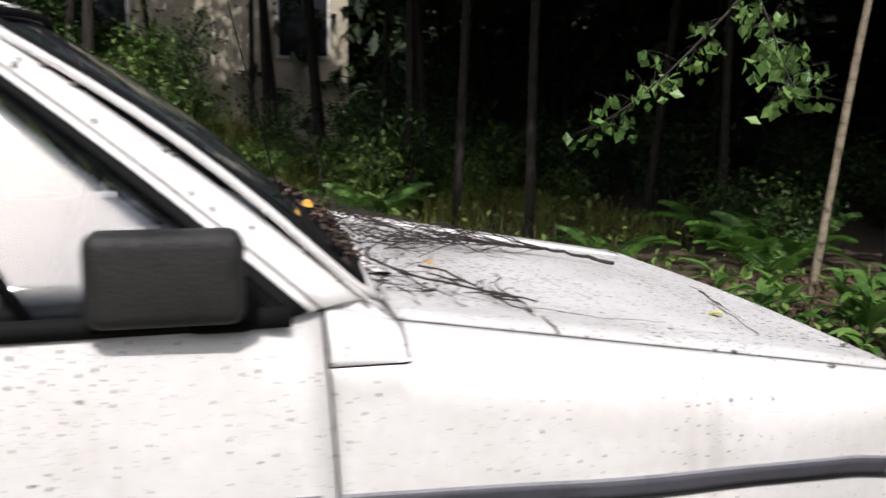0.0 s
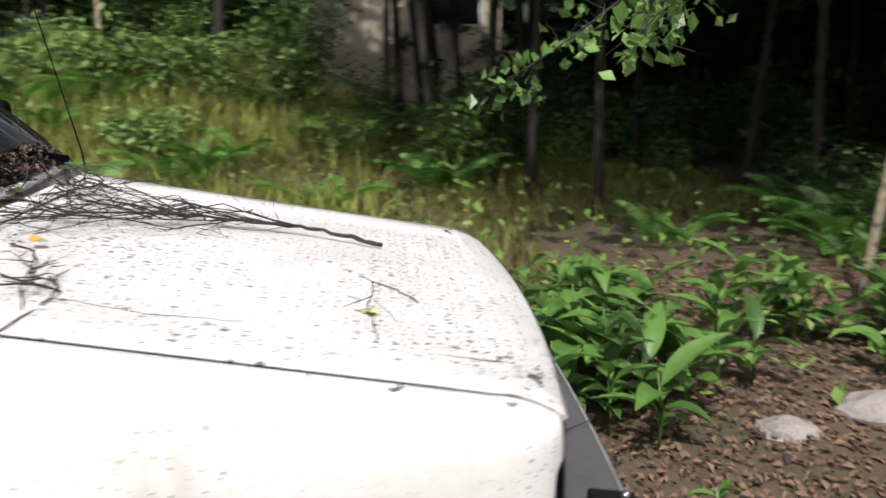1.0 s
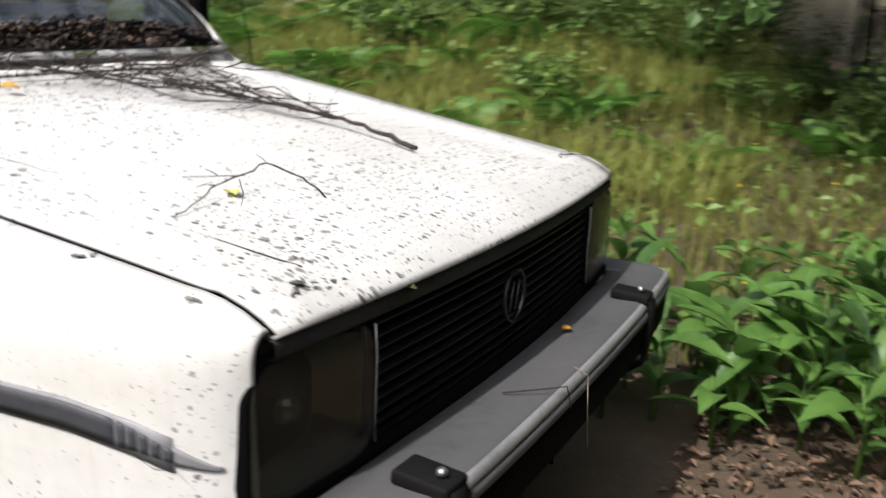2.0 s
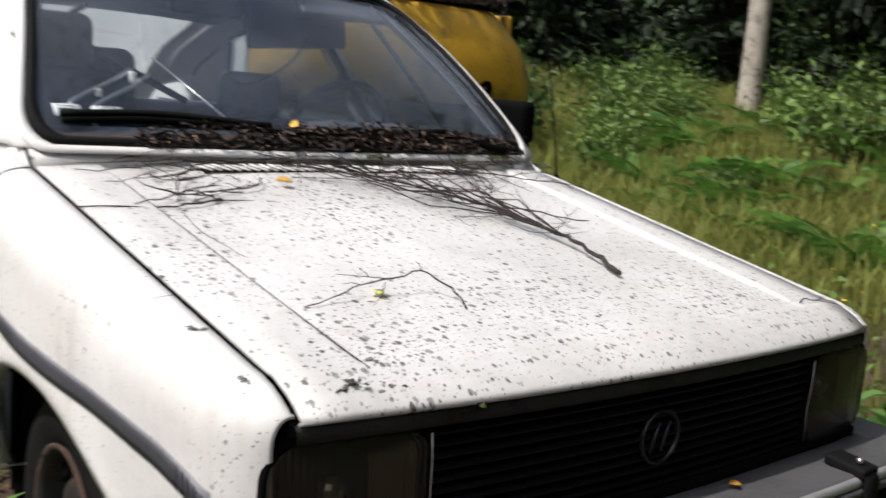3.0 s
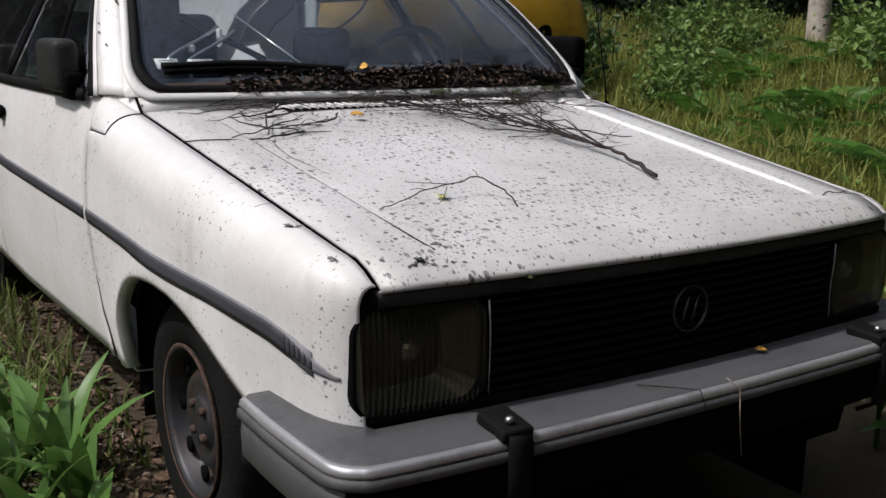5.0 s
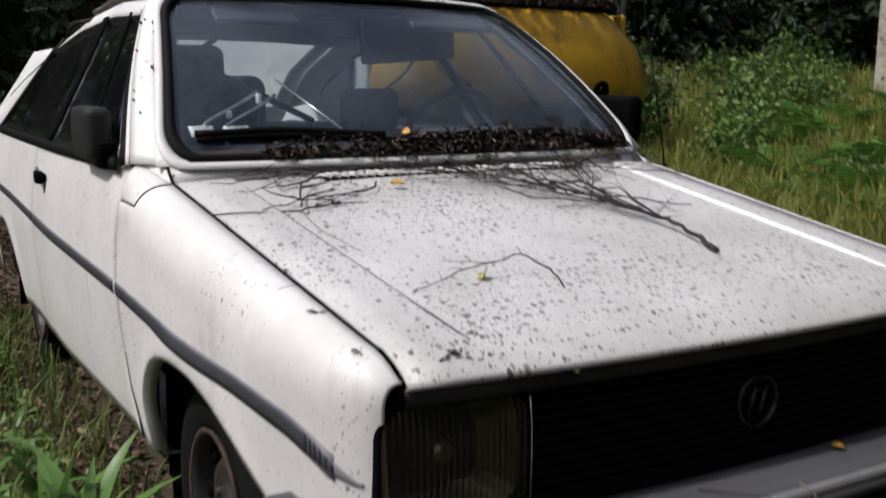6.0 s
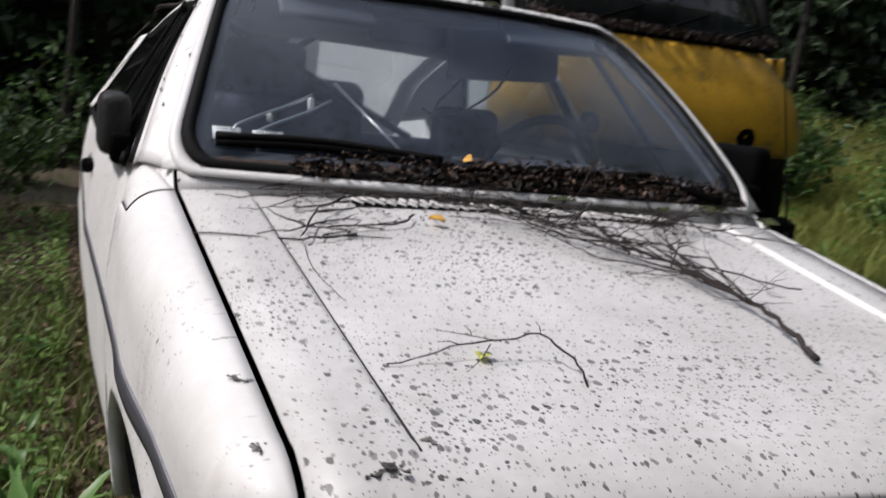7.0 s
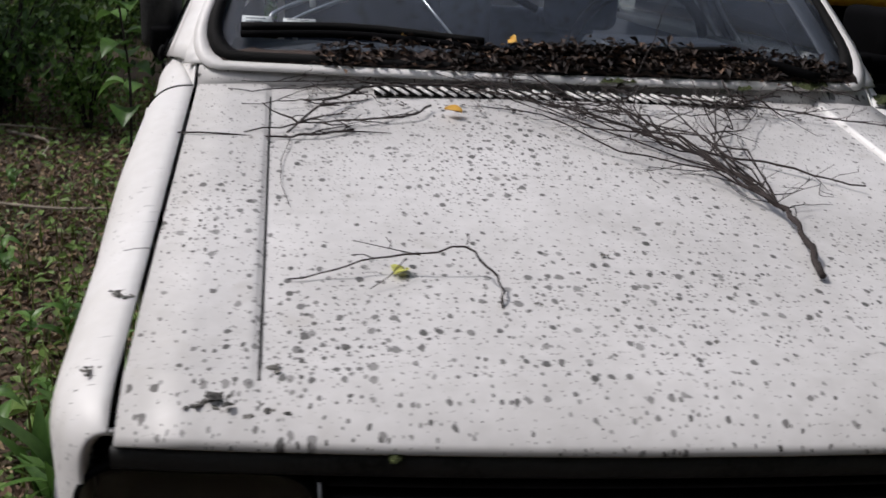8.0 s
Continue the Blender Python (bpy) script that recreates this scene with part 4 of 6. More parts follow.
# inside
part("dashboard", grid([[(-1.20 - 0.34 * k, y, 0.955 + 0.055 * math.sin(math.pi * min(k * 1.2, 1)) - 0.20 * max(0, k - 0.85) / 0.15) for y in np.linspace(-0.71, 0.71, 15)] for k in np.linspace(0, 1, 12)]), DASH, car, "dusty grey dashboard", thick=0.01)
part("instrument_hood", box_bm((0.20, 0.36, 0.07), (-1.47, 0.35, 1.005), 0.025, 3), DASH, car)
ring = []
for k in range(41):
    a = 2 * math.pi * k / 40
    ring.append(Vector((-1.655, 0.355, 0.985)) + Vector((0.075 * math.sin(a), 0.190 * math.cos(a), 0.172 * math.sin(a))))
wheel_s = part("steering_wheel", tube(ring, 0.014, 0.014, 8), BLACK, car, "black steering wheel")
part("steering_spoke", tube([ring[0], Vector((-1.66, 0.355, 0.975)), ring[20]], 0.016, 0.016, 8), BLACK, wheel_s)
part("steering_hub", box_bm((0.06, 0.11, 0.09), (-1.655, 0.355, 0.98), 0.02, 3), BLACK, wheel_s)
for s in (-1, 1):
    seat = part("seat", box_bm((0.50, 0.50, 0.16), (-2.0, s * 0.36, 0.52), 0.06, 4), CLOTH, car, "dark blue-grey cloth seat")
    drop = 0.15 if s > 0 else 0.0
    part("seat_back", box_bm((0.13, 0.48, 0.58), (-2.24, s * 0.36, 0.84 - drop), 0.055, 4, (0, 0, 0)), CLOTH, seat)
    part("headrest", box_bm((0.09, 0.25, 0.17), (-2.28, s * 0.36, 1.225 - drop), 0.04, 4), CLOTH, seat)
part("rear_seat_back", box_bm((0.14, 0.80, 0.46), (-3.0, -0.22, 0.98), 0.06, 4), CLOTH, car)
part("rear_bench", box_bm((0.16, 1.25, 0.5), (-3.05, 0, 0.76), 0.06, 4), CLOTH, car)
part("headlining", grid([[(x, roof_half(x) * 0.97 * u, roof_line(x) - 0.03 + 0.02 * (1 - u * u)) for u in np.linspace(-1, 1, 9)] for x in np.linspace(-1.76, -3.05, 9)]), mat("headlining", (0.25, 0.26, 0.27), 0.95), car, thick=0.006)
part("rear_view_mirror", box_bm((0.03, 0.365, 0.15), (-1.735, 0.235, 1.325), 0.012, 3, (4, 0, 0)), DASH, car, "broad rear-view mirror")
part("mirror_bracket", box_bm((0.03, 0.23, 0.062), (-1.745, -0.070, 1.352), 0.012, 3), DASH, car)
for y, w in ((-0.32, 0.26), (0.36, 0.30)):
    part("sun_visor", box_bm((0.11, w, 0.02), (-1.70, y, 1.385), 0.008, 3, (0, 35, 0)), DASH, car)
for s in (-1, 1):
    part("door_lining", grid(mirrored([[(x, 0.765, z) for z in np.linspace(0.25, 0.975, 4)] for x in np.linspace(-1.22, -4.15, 8)], s)), DASH, car, thick=0.006)
part("bulkhead", grid([[(-1.16, y, z) for y in (-0.76, 0.76)] for z in (0.2, 0.94)]), DARK, car, thick=0.004)
# radio aerial on the driver's wing
aer = part("aerial", tube([(-1.105, 0.838, 0.905), (-1.12, 0.838, 1.0), (-1.30, 0.835, 1.72)], 0.0032, 0.0016, 6), BLACK, car, "thin black radio aerial")
part("aerial_base", tube([(-1.104, 0.838, 0.885), (-1.107, 0.838, 0.935)], 0.012, 0.008, 8), BLACK, aer)
# wipers
for pts in ([(-1.125, 0.16, 0.990), (-1.165, -0.15, 1.020), (-1.195, -0.42, 1.036), (-1.190, -0.655, 1.030)], [(-1.115, 0.60, 0.992), (-1.165, 0.42, 1.022), (-1.150, 0.10, 1.012), (-1.145, -0.06, 1.008)]):
    wp = part("wiper", tube(smooth_path([Vector(p) + Vector((0.022, 0, 0.010)) for p in pts], 6), 0.011, 0.008, 6), BLACK, car, "black wiper resting on the windscreen")
    part("wiper_blade", tube(smooth_path([Vector(p) + Vector((0.004, 0, 0.024)) for p in pts[1:]], 6), 0.010, 0.010, 6), RUBBER, wp)
# paper labels behind the glass
for y, w, h in ((-0.635, 0.062, 0.040), (-0.545, 0.068, 0.034)):
    c = ws_point(y / 0.72, 0.155) - np.array([0.012, 0, 0.012])
    lb = part("paper_label", grid([[c + np.array([-0.8 * b, a, 0.62 * b]) for a in (-w / 2, w / 2)] for b in (-h / 2, h / 2)]), PAPER, car, "faded paper label inside the glass", thick=0.001)
    for k in range(3):
        part("print_bar", grid([[c + np.array([-0.8 * b + 0.003, a, 0.62 * b + 0.003]) for a in (-w * 0.36, w * (0.1 + 0.1 * k))] for b in (-0.010 + k * 0.009, -0.007 + k * 0.009)]), PRINT, lb, thick=0.0005)

# the driver's half of the body is a little narrower
done = set()
for ob in car.children_recursive:
    if ob.location.y > 0:
        ob.location.y *= 0.952
    if ob.data in done or ob.location.length > 0.001:
        continue
    done.add(ob.data)
    for v in ob.data.vertices:
        if v.co.y > 0:
            v.co.y *= 0.952

# ---- things lying on the car ----
def top_at(x, y):
    """Height of the bonnet's skin."""
    return float(hood_z(x)) + 0.012 * (1 - min(1.0, abs(y) / 0.6) ** 2) * min(1.0, max(0.0, -x / 0.25)) + 0.003


def twig_mesh(pts, r0, r1, rng, sides_n, reach, clamp=True, sub=2, skip=0.0, kinked=False):
    """A crooked stem with side twigs that fork."""
    if kinked:
        q = [Vector(p) for p in pts]
        pts = [q[i].lerp(q[i + 1], k / 3) for i in range(len(q) - 1) for k in range(3)] + [q[-1]]
    else:
        pts = smooth_path(pts, 5)
    jit = 0.003 if kinked else 0.006
    pts = [p + Vector((rng.uniform(-1, 1), rng.uniform(-1, 1), rng.uniform(-1, 1))) * jit for p in pts]
    stem = tube_data(pts, r0, r1, 6, 0.12, rng)
    twigs = []
    def shoot(p, d, length, r, depth):
        n = max(3, int(length / 0.024))
        path, q = [p], p.copy()
        d = d.normalized()
        for i in range(n):
            d = (d + Vector((rng.gauss(0, 0.33), rng.gauss(0, 0.33), rng.gauss(0, 0.16)))).normalized()
            q = q + d * (length / n)
            if clamp and q.x > -1.1:
                q.z = max(q.z, top_at(q.x, q.y) + r)
            path.append(q.copy())
            if depth > 0 and rng.random() < 0.30:
                side = Vector((-d.y, d.x, rng.uniform(-0.2, 0.3))) * rng.choice((-1, 1))
                shoot(q.copy(), d * 0.8 + side * rng.uniform(0.5, 1.0), length * rng.uniform(0.25, 0.5), r * 0.6, depth - 1)
        twigs.append(tube_data(path, r, r * 0.35, 4))
    for i in range(sides_n):
        k = rng.randrange(int(len(pts) * skip) + 2, len(pts) - 1)
        d = (pts[k + 1] - pts[k - 1]).normalized()
        side = Vector((-d.y, d.x, rng.uniform(-0.3, 0.35))) * rng.choice((-1, 1))
        shoot(pts[k].copy(), d * 0.9 + side * rng.uniform(0.4, 1.3), reach * rng.uniform(0.4, 1.1), max(0.0009, r1 * 0.75), sub)
    return stem, join(twigs) if twigs else None


def fallen(name, label, pts, r0, r1, seed, sides_n, reach, sub=2, group="", skip=0.0, kinked=True):
    rng = random.Random(seed)
    stem, tw = twig_mesh(pts, r0, r1, rng, sides_n, reach, True, sub, skip, kinked)
    th = thing(name, label, "branch", group)
    part("stem", mesh_from("stem", *stem), BARK_TWIG, th)
    if tw:
        tagged(part("twig_spray", mesh_from("twig_spray", *tw), BARK_TWIG, th), kind="stuff")
    return th


def on(x, y, up=0.006):
    return (x, y, top_at(x, y) + up)


def run(points, ups):
    """Points over the bonnet from (x, y) pairs and heights above its skin."""
    return [on(x, y, u) for (x, y), u in zip(points, ups)]


small = fallen("fallen_twig", "small forked dry twig lying on the bonnet", run([(-0.270, -0.533), (-0.276, -0.474), (-0.288, -0.421), (-0.280, -0.362), (-0.284, -0.301), (-0.250, -0.279), (-0.231, -0.264), (-0.194, -0.264)], (0.004, 0.012, 0.02, 0.028, 0.040, 0.026, 0.014, 0.004)), 0.0010, 0.0018, 3, 0, 0.05, 1)
for pts in (run([(-0.280, -0.362), (-0.300, -0.401), (-0.330, -0.448)], (0.028, 0.028, 0.026)), run([(-0.276, -0.381), (-0.252, -0.403), (-0.237, -0.429)], (0.026, 0.014, 0.005)), run([(-0.300, -0.401), (-0.312, -0.398), (-0.322, -0.405)], (0.028, 0.03, 0.034)), run([(-0.288, -0.421), (-0.297, -0.435), (-0.300, -0.452)], (0.02, 0.022, 0.02)), run([(-0.284, -0.301), (-0.297, -0.297), (-0.305, -0.300)], (0.04, 0.043, 0.046))):
    part("side_twig", mesh_from("side_twig", *tube_data(pts, 0.0010, 0.0005, 5)), BARK_TWIG, small)
THICK = [(-0.262, 0.186), (-0.305, 0.196), (-0.345, 0.204), (-0.40, 0.214), (-0.457, 0.216), (-0.536, 0.206), (-0.618, 0.190), (-0.690, 0.145), (-0.740, 0.095), (-0.80, 0.042), (-0.885, -0.033), (-0.953, -0.13), (-1.003, -0.235)]
fallen("fallen_branch", "thick dry branch with bundled twigs on the bonnet", run(THICK, (0.008, 0.012, 0.018, 0.02, 0.02, 0.02, 0.02, 0.025, 0.03, 0.03, 0.03, 0.03, 0.03)), 0.0056, 0.0016, 11, 30, 0.13, 2, "", 0.22)
rng = random.Random(21)
for k in range(17):
    # thin stems that fan out from the thick one towards the windscreen
    a = rng.uniform(0.42, 0.78)
    x0, y0 = -a, float(np.interp(a, [0.26, 0.40, 0.54, 0.69, 0.80], [0.186, 0.214, 0.206, 0.145, 0.042])) + rng.uniform(-0.015, 0.015)
    y1, x1 = rng.uniform(-0.30, 0.42), -1.07 + rng.uniform(-0.04, 0.16)
    line = [on(x0, y0, 0.02)]
    for m in (0.25, 0.5, 0.75):
        line.append(on(x0 + (x1 - x0) * m + rng.uniform(-0.03, 0.02), y0 + (y1 - y0) * m ** 1.3 + rng.uniform(-0.035, 0.035), rng.uniform(0.012, 0.055)))
    fallen("dry_twig", "thin dry birch twig piled on the bonnet", line + [on(x1, y1, rng.uniform(0.01, 0.05))], 0.0019, 0.0008, 100 + k, 7, 0.09, 1, "twigs on the bonnet")
LOOSE = (
    ("long bare twig reaching to the bonnet's edge", [(-0.801, -0.735), (-0.790, -0.634), (-0.789, -0.542), (-0.792, -0.488), (-0.824, -0.433)], 0.006, 0.0015, 0.0026, 41, 3),
    ("crooked bare twig lying across the bonnet", [(-0.770, -0.545), (-0.839, -0.519), (-0.939, -0.478), (-1.016, -0.411), (-1.049, -0.342), (-1.045, -0.252), (-1.023, -0.175)], 0.020, 0.0018, 0.0034, 42, 7),
    ("bare twig lying by the intake louvres", [(-0.80, -0.625), (-0.838, -0.528), (-0.857, -0.417), (-0.885, -0.311), (-0.939, -0.285)], 0.010, 0.0012, 0.0024, 43, 5),
    ("straight bare twig lying apart from the pile", [(-0.730, 0.180), (-0.687, 0.278), (-0.642, 0.353), (-0.590, 0.422)], 0.010, 0.0026, 0.0014, 44, 2),
    ("bare twig near the far wing", [(-1.04, 0.20), (-0.99, 0.36), (-0.96, 0.48), (-0.93, 0.60), (-0.87, 0.68)], 0.016, 0.0024, 0.0012, 45, 8),
    ("thin twig lying in front of the windscreen", [(-1.032, -0.67), (-1.022, -0.597), (-1.051, -0.499), (-1.069, -0.409), (-1.080, -0.34)], 0.012, 0.0009, 0.0018, 47, 5),
    ("thin twig lying in front of the windscreen", [(-0.939, -0.635), (-0.958, -0.541), (-0.973, -0.499), (-1.007, -0.40)], 0.012, 0.0009, 0.0018, 48, 5),
    ("thin twig lying in front of the windscreen", [(-1.085, -0.648), (-1.078, -0.545), (-1.082, -0.453), (-1.060, -0.352)], 0.014, 0.0009, 0.0018, 49, 5),
    ("hair-thin dry stalk on the bonnet", [(-0.783, -0.542), (-0.677, -0.553), (-0.571, -0.552), (-0.486, -0.534)], 0.004, 0.0007, 0.0005, 50, 0),
    ("small dry twig near the bonnet's far corner", [(-0.075, 0.545), (-0.092, 0.575), (-0.085, 0.600), (-0.070, 0.625)], 0.004, 0.0014, 0.0008, 51, 3),
)
for label, pts, up, r0, r1, seed, shoots in LOOSE:
    fallen("dry_twig", label, [on(x, y, up) for x, y in pts], r0, r1, seed, shoots, 0.10, 1, "twigs on the bonnet")
fallen("dry_twig", "upright bare twig caught by the wiper", [on(-1.07, 0.12, 0.02), on(-1.05, 0.16, 0.06), (-1.07, 0.19, 1.08), (-1.075, 0.20, 1.12), (-1.09, 0.23, 1.17)], 0.0018, 0.0008, 46, 3, 0.05, 0, "twigs on the bonnet")
rng = random.Random(77)
for k in range(13):
    y0, dy, x0 = rng.uniform(-0.36, 0.58), rng.uniform(-0.28, 0.30), -1.05 + rng.uniform(-0.03, 0.09)
    line = [on(x0 + rng.uniform(-0.03, 0.03) + 0.07 * m, y0 + dy * m, rng.uniform(0.01, 0.05)) for m in (0, 0.3, 0.6, 1.0)]
    fallen("dry_twig", "thin dry birch twig piled on the bonnet", line, 0.0022, 0.0009, 200 + k, 6, 0.09, 1, "twigs on the bonnet")
# twigs caught on the bumper and the wing
for label, pts in (("thin dry twig lying over the bumper's edge", [(0.10, -0.20, 0.515), (0.16, -0.165, 0.522), (0.182, -0.12, 0.515), (0.188, -0.105, 0.47)]), ("dry stalk hanging over the bumper's edge", [(0.165, -0.03, 0.516), (0.186, -0.015, 0.50), (0.188, -0.01, 0.43), (0.190, 0.0, 0.36)]), ("short dry twig stuck on the wing by the door", [(-1.17, -0.842, 0.85), (-1.13, -0.832, 0.895), (-1.07, -0.812, 0.875)])):
    tagged(part("dry_stalk", tube([Vector(p) for p in pts], 0.0016, 0.0009, 5), DEADWOOD if "stalk" in label else BARK_TWIG), label, "twig")


def leaves_data(centres, sizes, rng, flat=0.5, aspect=0.6, curl=0.15):
    """Folded diamond leaves with random turn; flat 1 lies level, 0 points anywhere."""
    n = len(centres)
    c = np.asarray(centres, float); s = np.asarray(sizes, float)[:, None]
    a = rng.uniform(0, 2 * np.pi, n)
    tilt = rng.normal(0, (1 - flat) * 1.2 + 0.05, n)
    roll = rng.normal(0, (1 - flat) * 1.0 + 0.05, n)
    d = np.stack([np.cos(a) * np.cos(tilt), np.sin(a) * np.cos(tilt), np.sin(tilt)], -1)
    side = np.stack([-np.sin(a), np.cos(a), np.zeros(n)], -1)
    up = np.cross(d, side)
    side = side * np.cos(roll)[:, None] + up * np.sin(roll)[:, None]
    up = np.cross(d, side)
    v = np.stack([c - d * s * 0.5, c - side * s * aspect * 0.5 + up * s * curl, c + d * s * 0.5, c + side * s * aspect * 0.5 + up * s * curl], 1).reshape(-1, 3)
    f = []
    for i in range(n):
        k = 4 * i
        f += [(k, k + 1, k + 2), (k, k + 2, k + 3)]
    return v.tolist(), f


def stuff(name, label, category, data, material, smooth=False):
    return tagged(part(name, mesh_from(name, *data, smooth), material), label, category, "", "stuff")


nrng = np.random.default_rng(5)
# dead leaves heaped against the windscreen
def heap(y):
    return 0.36 * np.interp(y, [-0.70, -0.60, -0.45, -0.30, -0.18, -0.05, 0.15, 0.35, 0.55, 0.68], [0.00, 0.012, 0.03, 0.065, 0.03, 0.085, 0.10, 0.075, 0.06, 0.015])
ys = np.linspace(-0.69, 0.68, 90)
rows = []
for k in np.linspace(0, 1, 9):
    row = []
    for y in ys:
        h = heap(y) * (0.75 + 0.5 * noise.noise((y * 22, k * 3, 1.0)))
        b = ws_bottom(y / 0.733)
        x = b[0] + 0.016 - (0.030 + 0.9 * h) * k
        base = np.interp(x, [b[0] - 0.12, b[0], b[0] + 0.05], [1.085, 0.998, 0.968])
        row.append((x, y, base + 0.55 * h * math.sin(math.pi * (0.15 + 0.75 * k)) + 0.008 * noise.noise((x * 60, y * 60, 3.0))))
    rows.append(row)
tagged(part("leaf_heap", grid(rows), LITTER_DARK, None, thick=0.004), "dark rotting leaf mould heaped along the windscreen base", "leaf litter", "", "stuff")
n = 1700
y = nrng.uniform(-0.50, 0.66, n)
y = np.where(nrng.random(n) < 0.45, nrng.uniform(-0.22, 0.60, n), y)
k = nrng.random(n)
h = heap(y)
bx = -1.150 + 0.045 * (1 - (y / 0.733) ** 2)
x = bx + 0.020 - (0.035 + 0.9 * h) * k + nrng.normal(0, 0.010, n)
base = np.interp(x - bx, [-0.12, 0, 0.05], [1.085, 0.998, 0.968])
z = base + 0.60 * h * np.sin(np.pi * (0.15 + 0.75 * k)) + nrng.uniform(0.002, 0.012, n)
sel = nrng.random(n) < 0.22
P = np.stack([x, y, z], -1)
stuff("dead_leaves", "brown dead leaves and seed scales on the scuttle", "leaf litter", leaves_data(P[sel], nrng.uniform(0.010, 0.028, sel.sum()), nrng, 0.8, 0.6, 0.2), LITTER)
stuff("rotten_leaves", "black wet leaf scraps on the scuttle", "leaf litter", leaves_data(P[~sel], nrng.uniform(0.010, 0.030, (~sel).sum()), nrng, 0.75, 0.5, 0.2), LITTER_DARK)
# scraps on bonnet rear and roof edge
n = 260
x = nrng.uniform(-1.09, -0.93, n); y = nrng.uniform(-0.55, 0.68, n)
P = [(a, b, top_at(a, b) + 0.004) for a, b in zip(x, y)]
stuff("leaf_scraps", "small dark scraps scattered over the rear of the bonnet", "leaf litter", leaves_data(P, nrng.uniform(0.006, 0.018, n), nrng, 0.9, 0.5, 0.1), LITTER_DARK)
n = 700
y = nrng.uniform(-0.58, 0.58, n); x = -1.745 + 0.035 * (1 - (y / 0.58) ** 2) - np.abs(nrng.normal(0, 0.07, n))
P = [(a, b, float(roof_line(a)) + 0.022 * (1 - (b / 0.59) ** 2) + 0.006) for a, b in zip(x, y)]
stuff("roof_scraps", "grey lichen and leaf scraps along the roof edge", "leaf litter", leaves_data(P, nrng.uniform(0.008, 0.026, n), nrng, 0.7, 0.6, 0.2), LICHEN)
n = 240
x = nrng.uniform(-3.0, -1.7, n); y = nrng.uniform(-0.55, 0.55, n)
P = [(a, b, float(roof_line(a)) + 0.022 * (1 - (b / 0.59) ** 2) + 0.004) for a, b in zip(x, y)]
stuff("roof_leaves", "dead leaves scattered on the roof", "leaf litter", leaves_data(P, nrng.uniform(0.01, 0.03, n), nrng, 0.9, 0.6, 0.1), LITTER_DARK)


def one_leaf(name, label, at, size, material, turn, tilt=0.2):
    P = []
    for i in np.linspace(0, 1, 7):
        w = size * 0.42 * math.sin(math.pi * min(1, i * 0.92 + 0.05)) ** 0.8
        P.append([(size * (i - 0.5), a * w, 0.15 * size * a * a + 0.1 * size * math.sin(3 * i)) for a in (-1, -0.5, 0, 0.5, 1)])
    ob = part(name, grid(P), material, None, thick=0.0006)
    ob.matrix_world = pose(*at, tilt * 57, 6, turn)
    return tagged(ob, label, "leaf")


one_leaf("yellow_leaf", "yellow birch leaf lying on the bonnet twigs", (-0.905, -0.243, 0.937), 0.034, YELLOW_LEAF, 70)
one_leaf("yellow_leaf", "orange leaf stuck upright on the leaf heap", (-1.146, -0.090, 1.050), 0.027, YELLOW_LEAF, 20, 0.9)
one_leaf("yellow_leaf", "small yellow leaf lying on the bumper", (0.085, 0.165, 0.516), 0.024, YELLOW_LEAF, 60, 0.1)
one_leaf("yellow_leaf", "orange leaf in the leaf heap", (-1.175, -0.31, 1.045), 0.030, YELLOW_LEAF, 120, 0.5)
one_leaf("pale_leaf", "pale yellow-green leaf under the small twig", (-0.285, -0.388, 0.826), 0.030, leaf_mat("pale_leaf", (0.62, 0.62, 0.16), (0.45, 0.45, 0.1), 0.2), 150, 0.1)


def crust(label, at, r, seed, material=None, name="lichen_patch", rise=0.12):
    """A rough cushion of many small lobes."""
    rng = random.Random(seed)
    v, f = [], []
    n = 9
    for lobe in range(3 + int(r / 0.0016)):
        a, q = rng.uniform(0, 6.28), r * math.sqrt(rng.random()) * 0.85
        cx, cy, lr = q * math.cos(a), q * math.sin(a), r * rng.uniform(0.16, 0.38)
        o = len(v)
        v.append((cx, cy, 0.0025 + rise * lr))
        for k in range(n):
            b = 2 * math.pi * k / n
            w = lr * rng.uniform(0.65, 1.2)
            v.append((cx + w * math.cos(b), cy + w * math.sin(b), 0.0004))
        f += [(o, o + 1 + k, o + 1 + (k + 1) % n) for k in range(n)]
    ob = part(name, mesh_from(name, v, f), material or LICHEN, None)
    ob.matrix_world = pose(*at, 0, 9, rng.uniform(0, 360))
    return tagged(ob, label, "lichen", "lichen on the car")


for i, (x, y, r) in enumerate(((-0.067, -0.541, 0.011), (-0.040, 0.003, 0.017), (-0.022, -0.590, 0.015), (-0.010, -0.572, 0.016), (-0.004, -0.556, 0.014), (0.002, -0.545, 0.011), (-0.001, -0.585, 0.008), (0.010, -0.560, 0.009), (-0.20, -0.22, 0.007), (-0.33, -0.10, 0.008), (-0.42, -0.03, 0.007), (-0.12, -0.02, 0.010))):
    crust("dark grey lichen patch on the white bonnet", (x, y, top_at(x, y) + 0.0025), r, i)
for i, (x, y, r) in enumerate(((-0.252, -0.735, 0.016), (-0.243, -0.728, 0.012), (-0.075, -0.738, 0.010), (-0.085, -0.726, 0.005))):
    crust("crusty lichen patch on the white wing", (x, y, float(hood_z(x)) - 0.001), r, 30 + i)
for k, (x, y, r) in enumerate(((-0.030, -0.585, 0.026), (-0.022, -0.545, 0.018), (-0.012, -0.520, 0.015), (-0.022, -0.622, 0.014))):
    crust("dark grey lichen patch on the white bonnet", (x, y, top_at(x, y) + 0.0025), r, 80 + k, LICHEN_DARK)
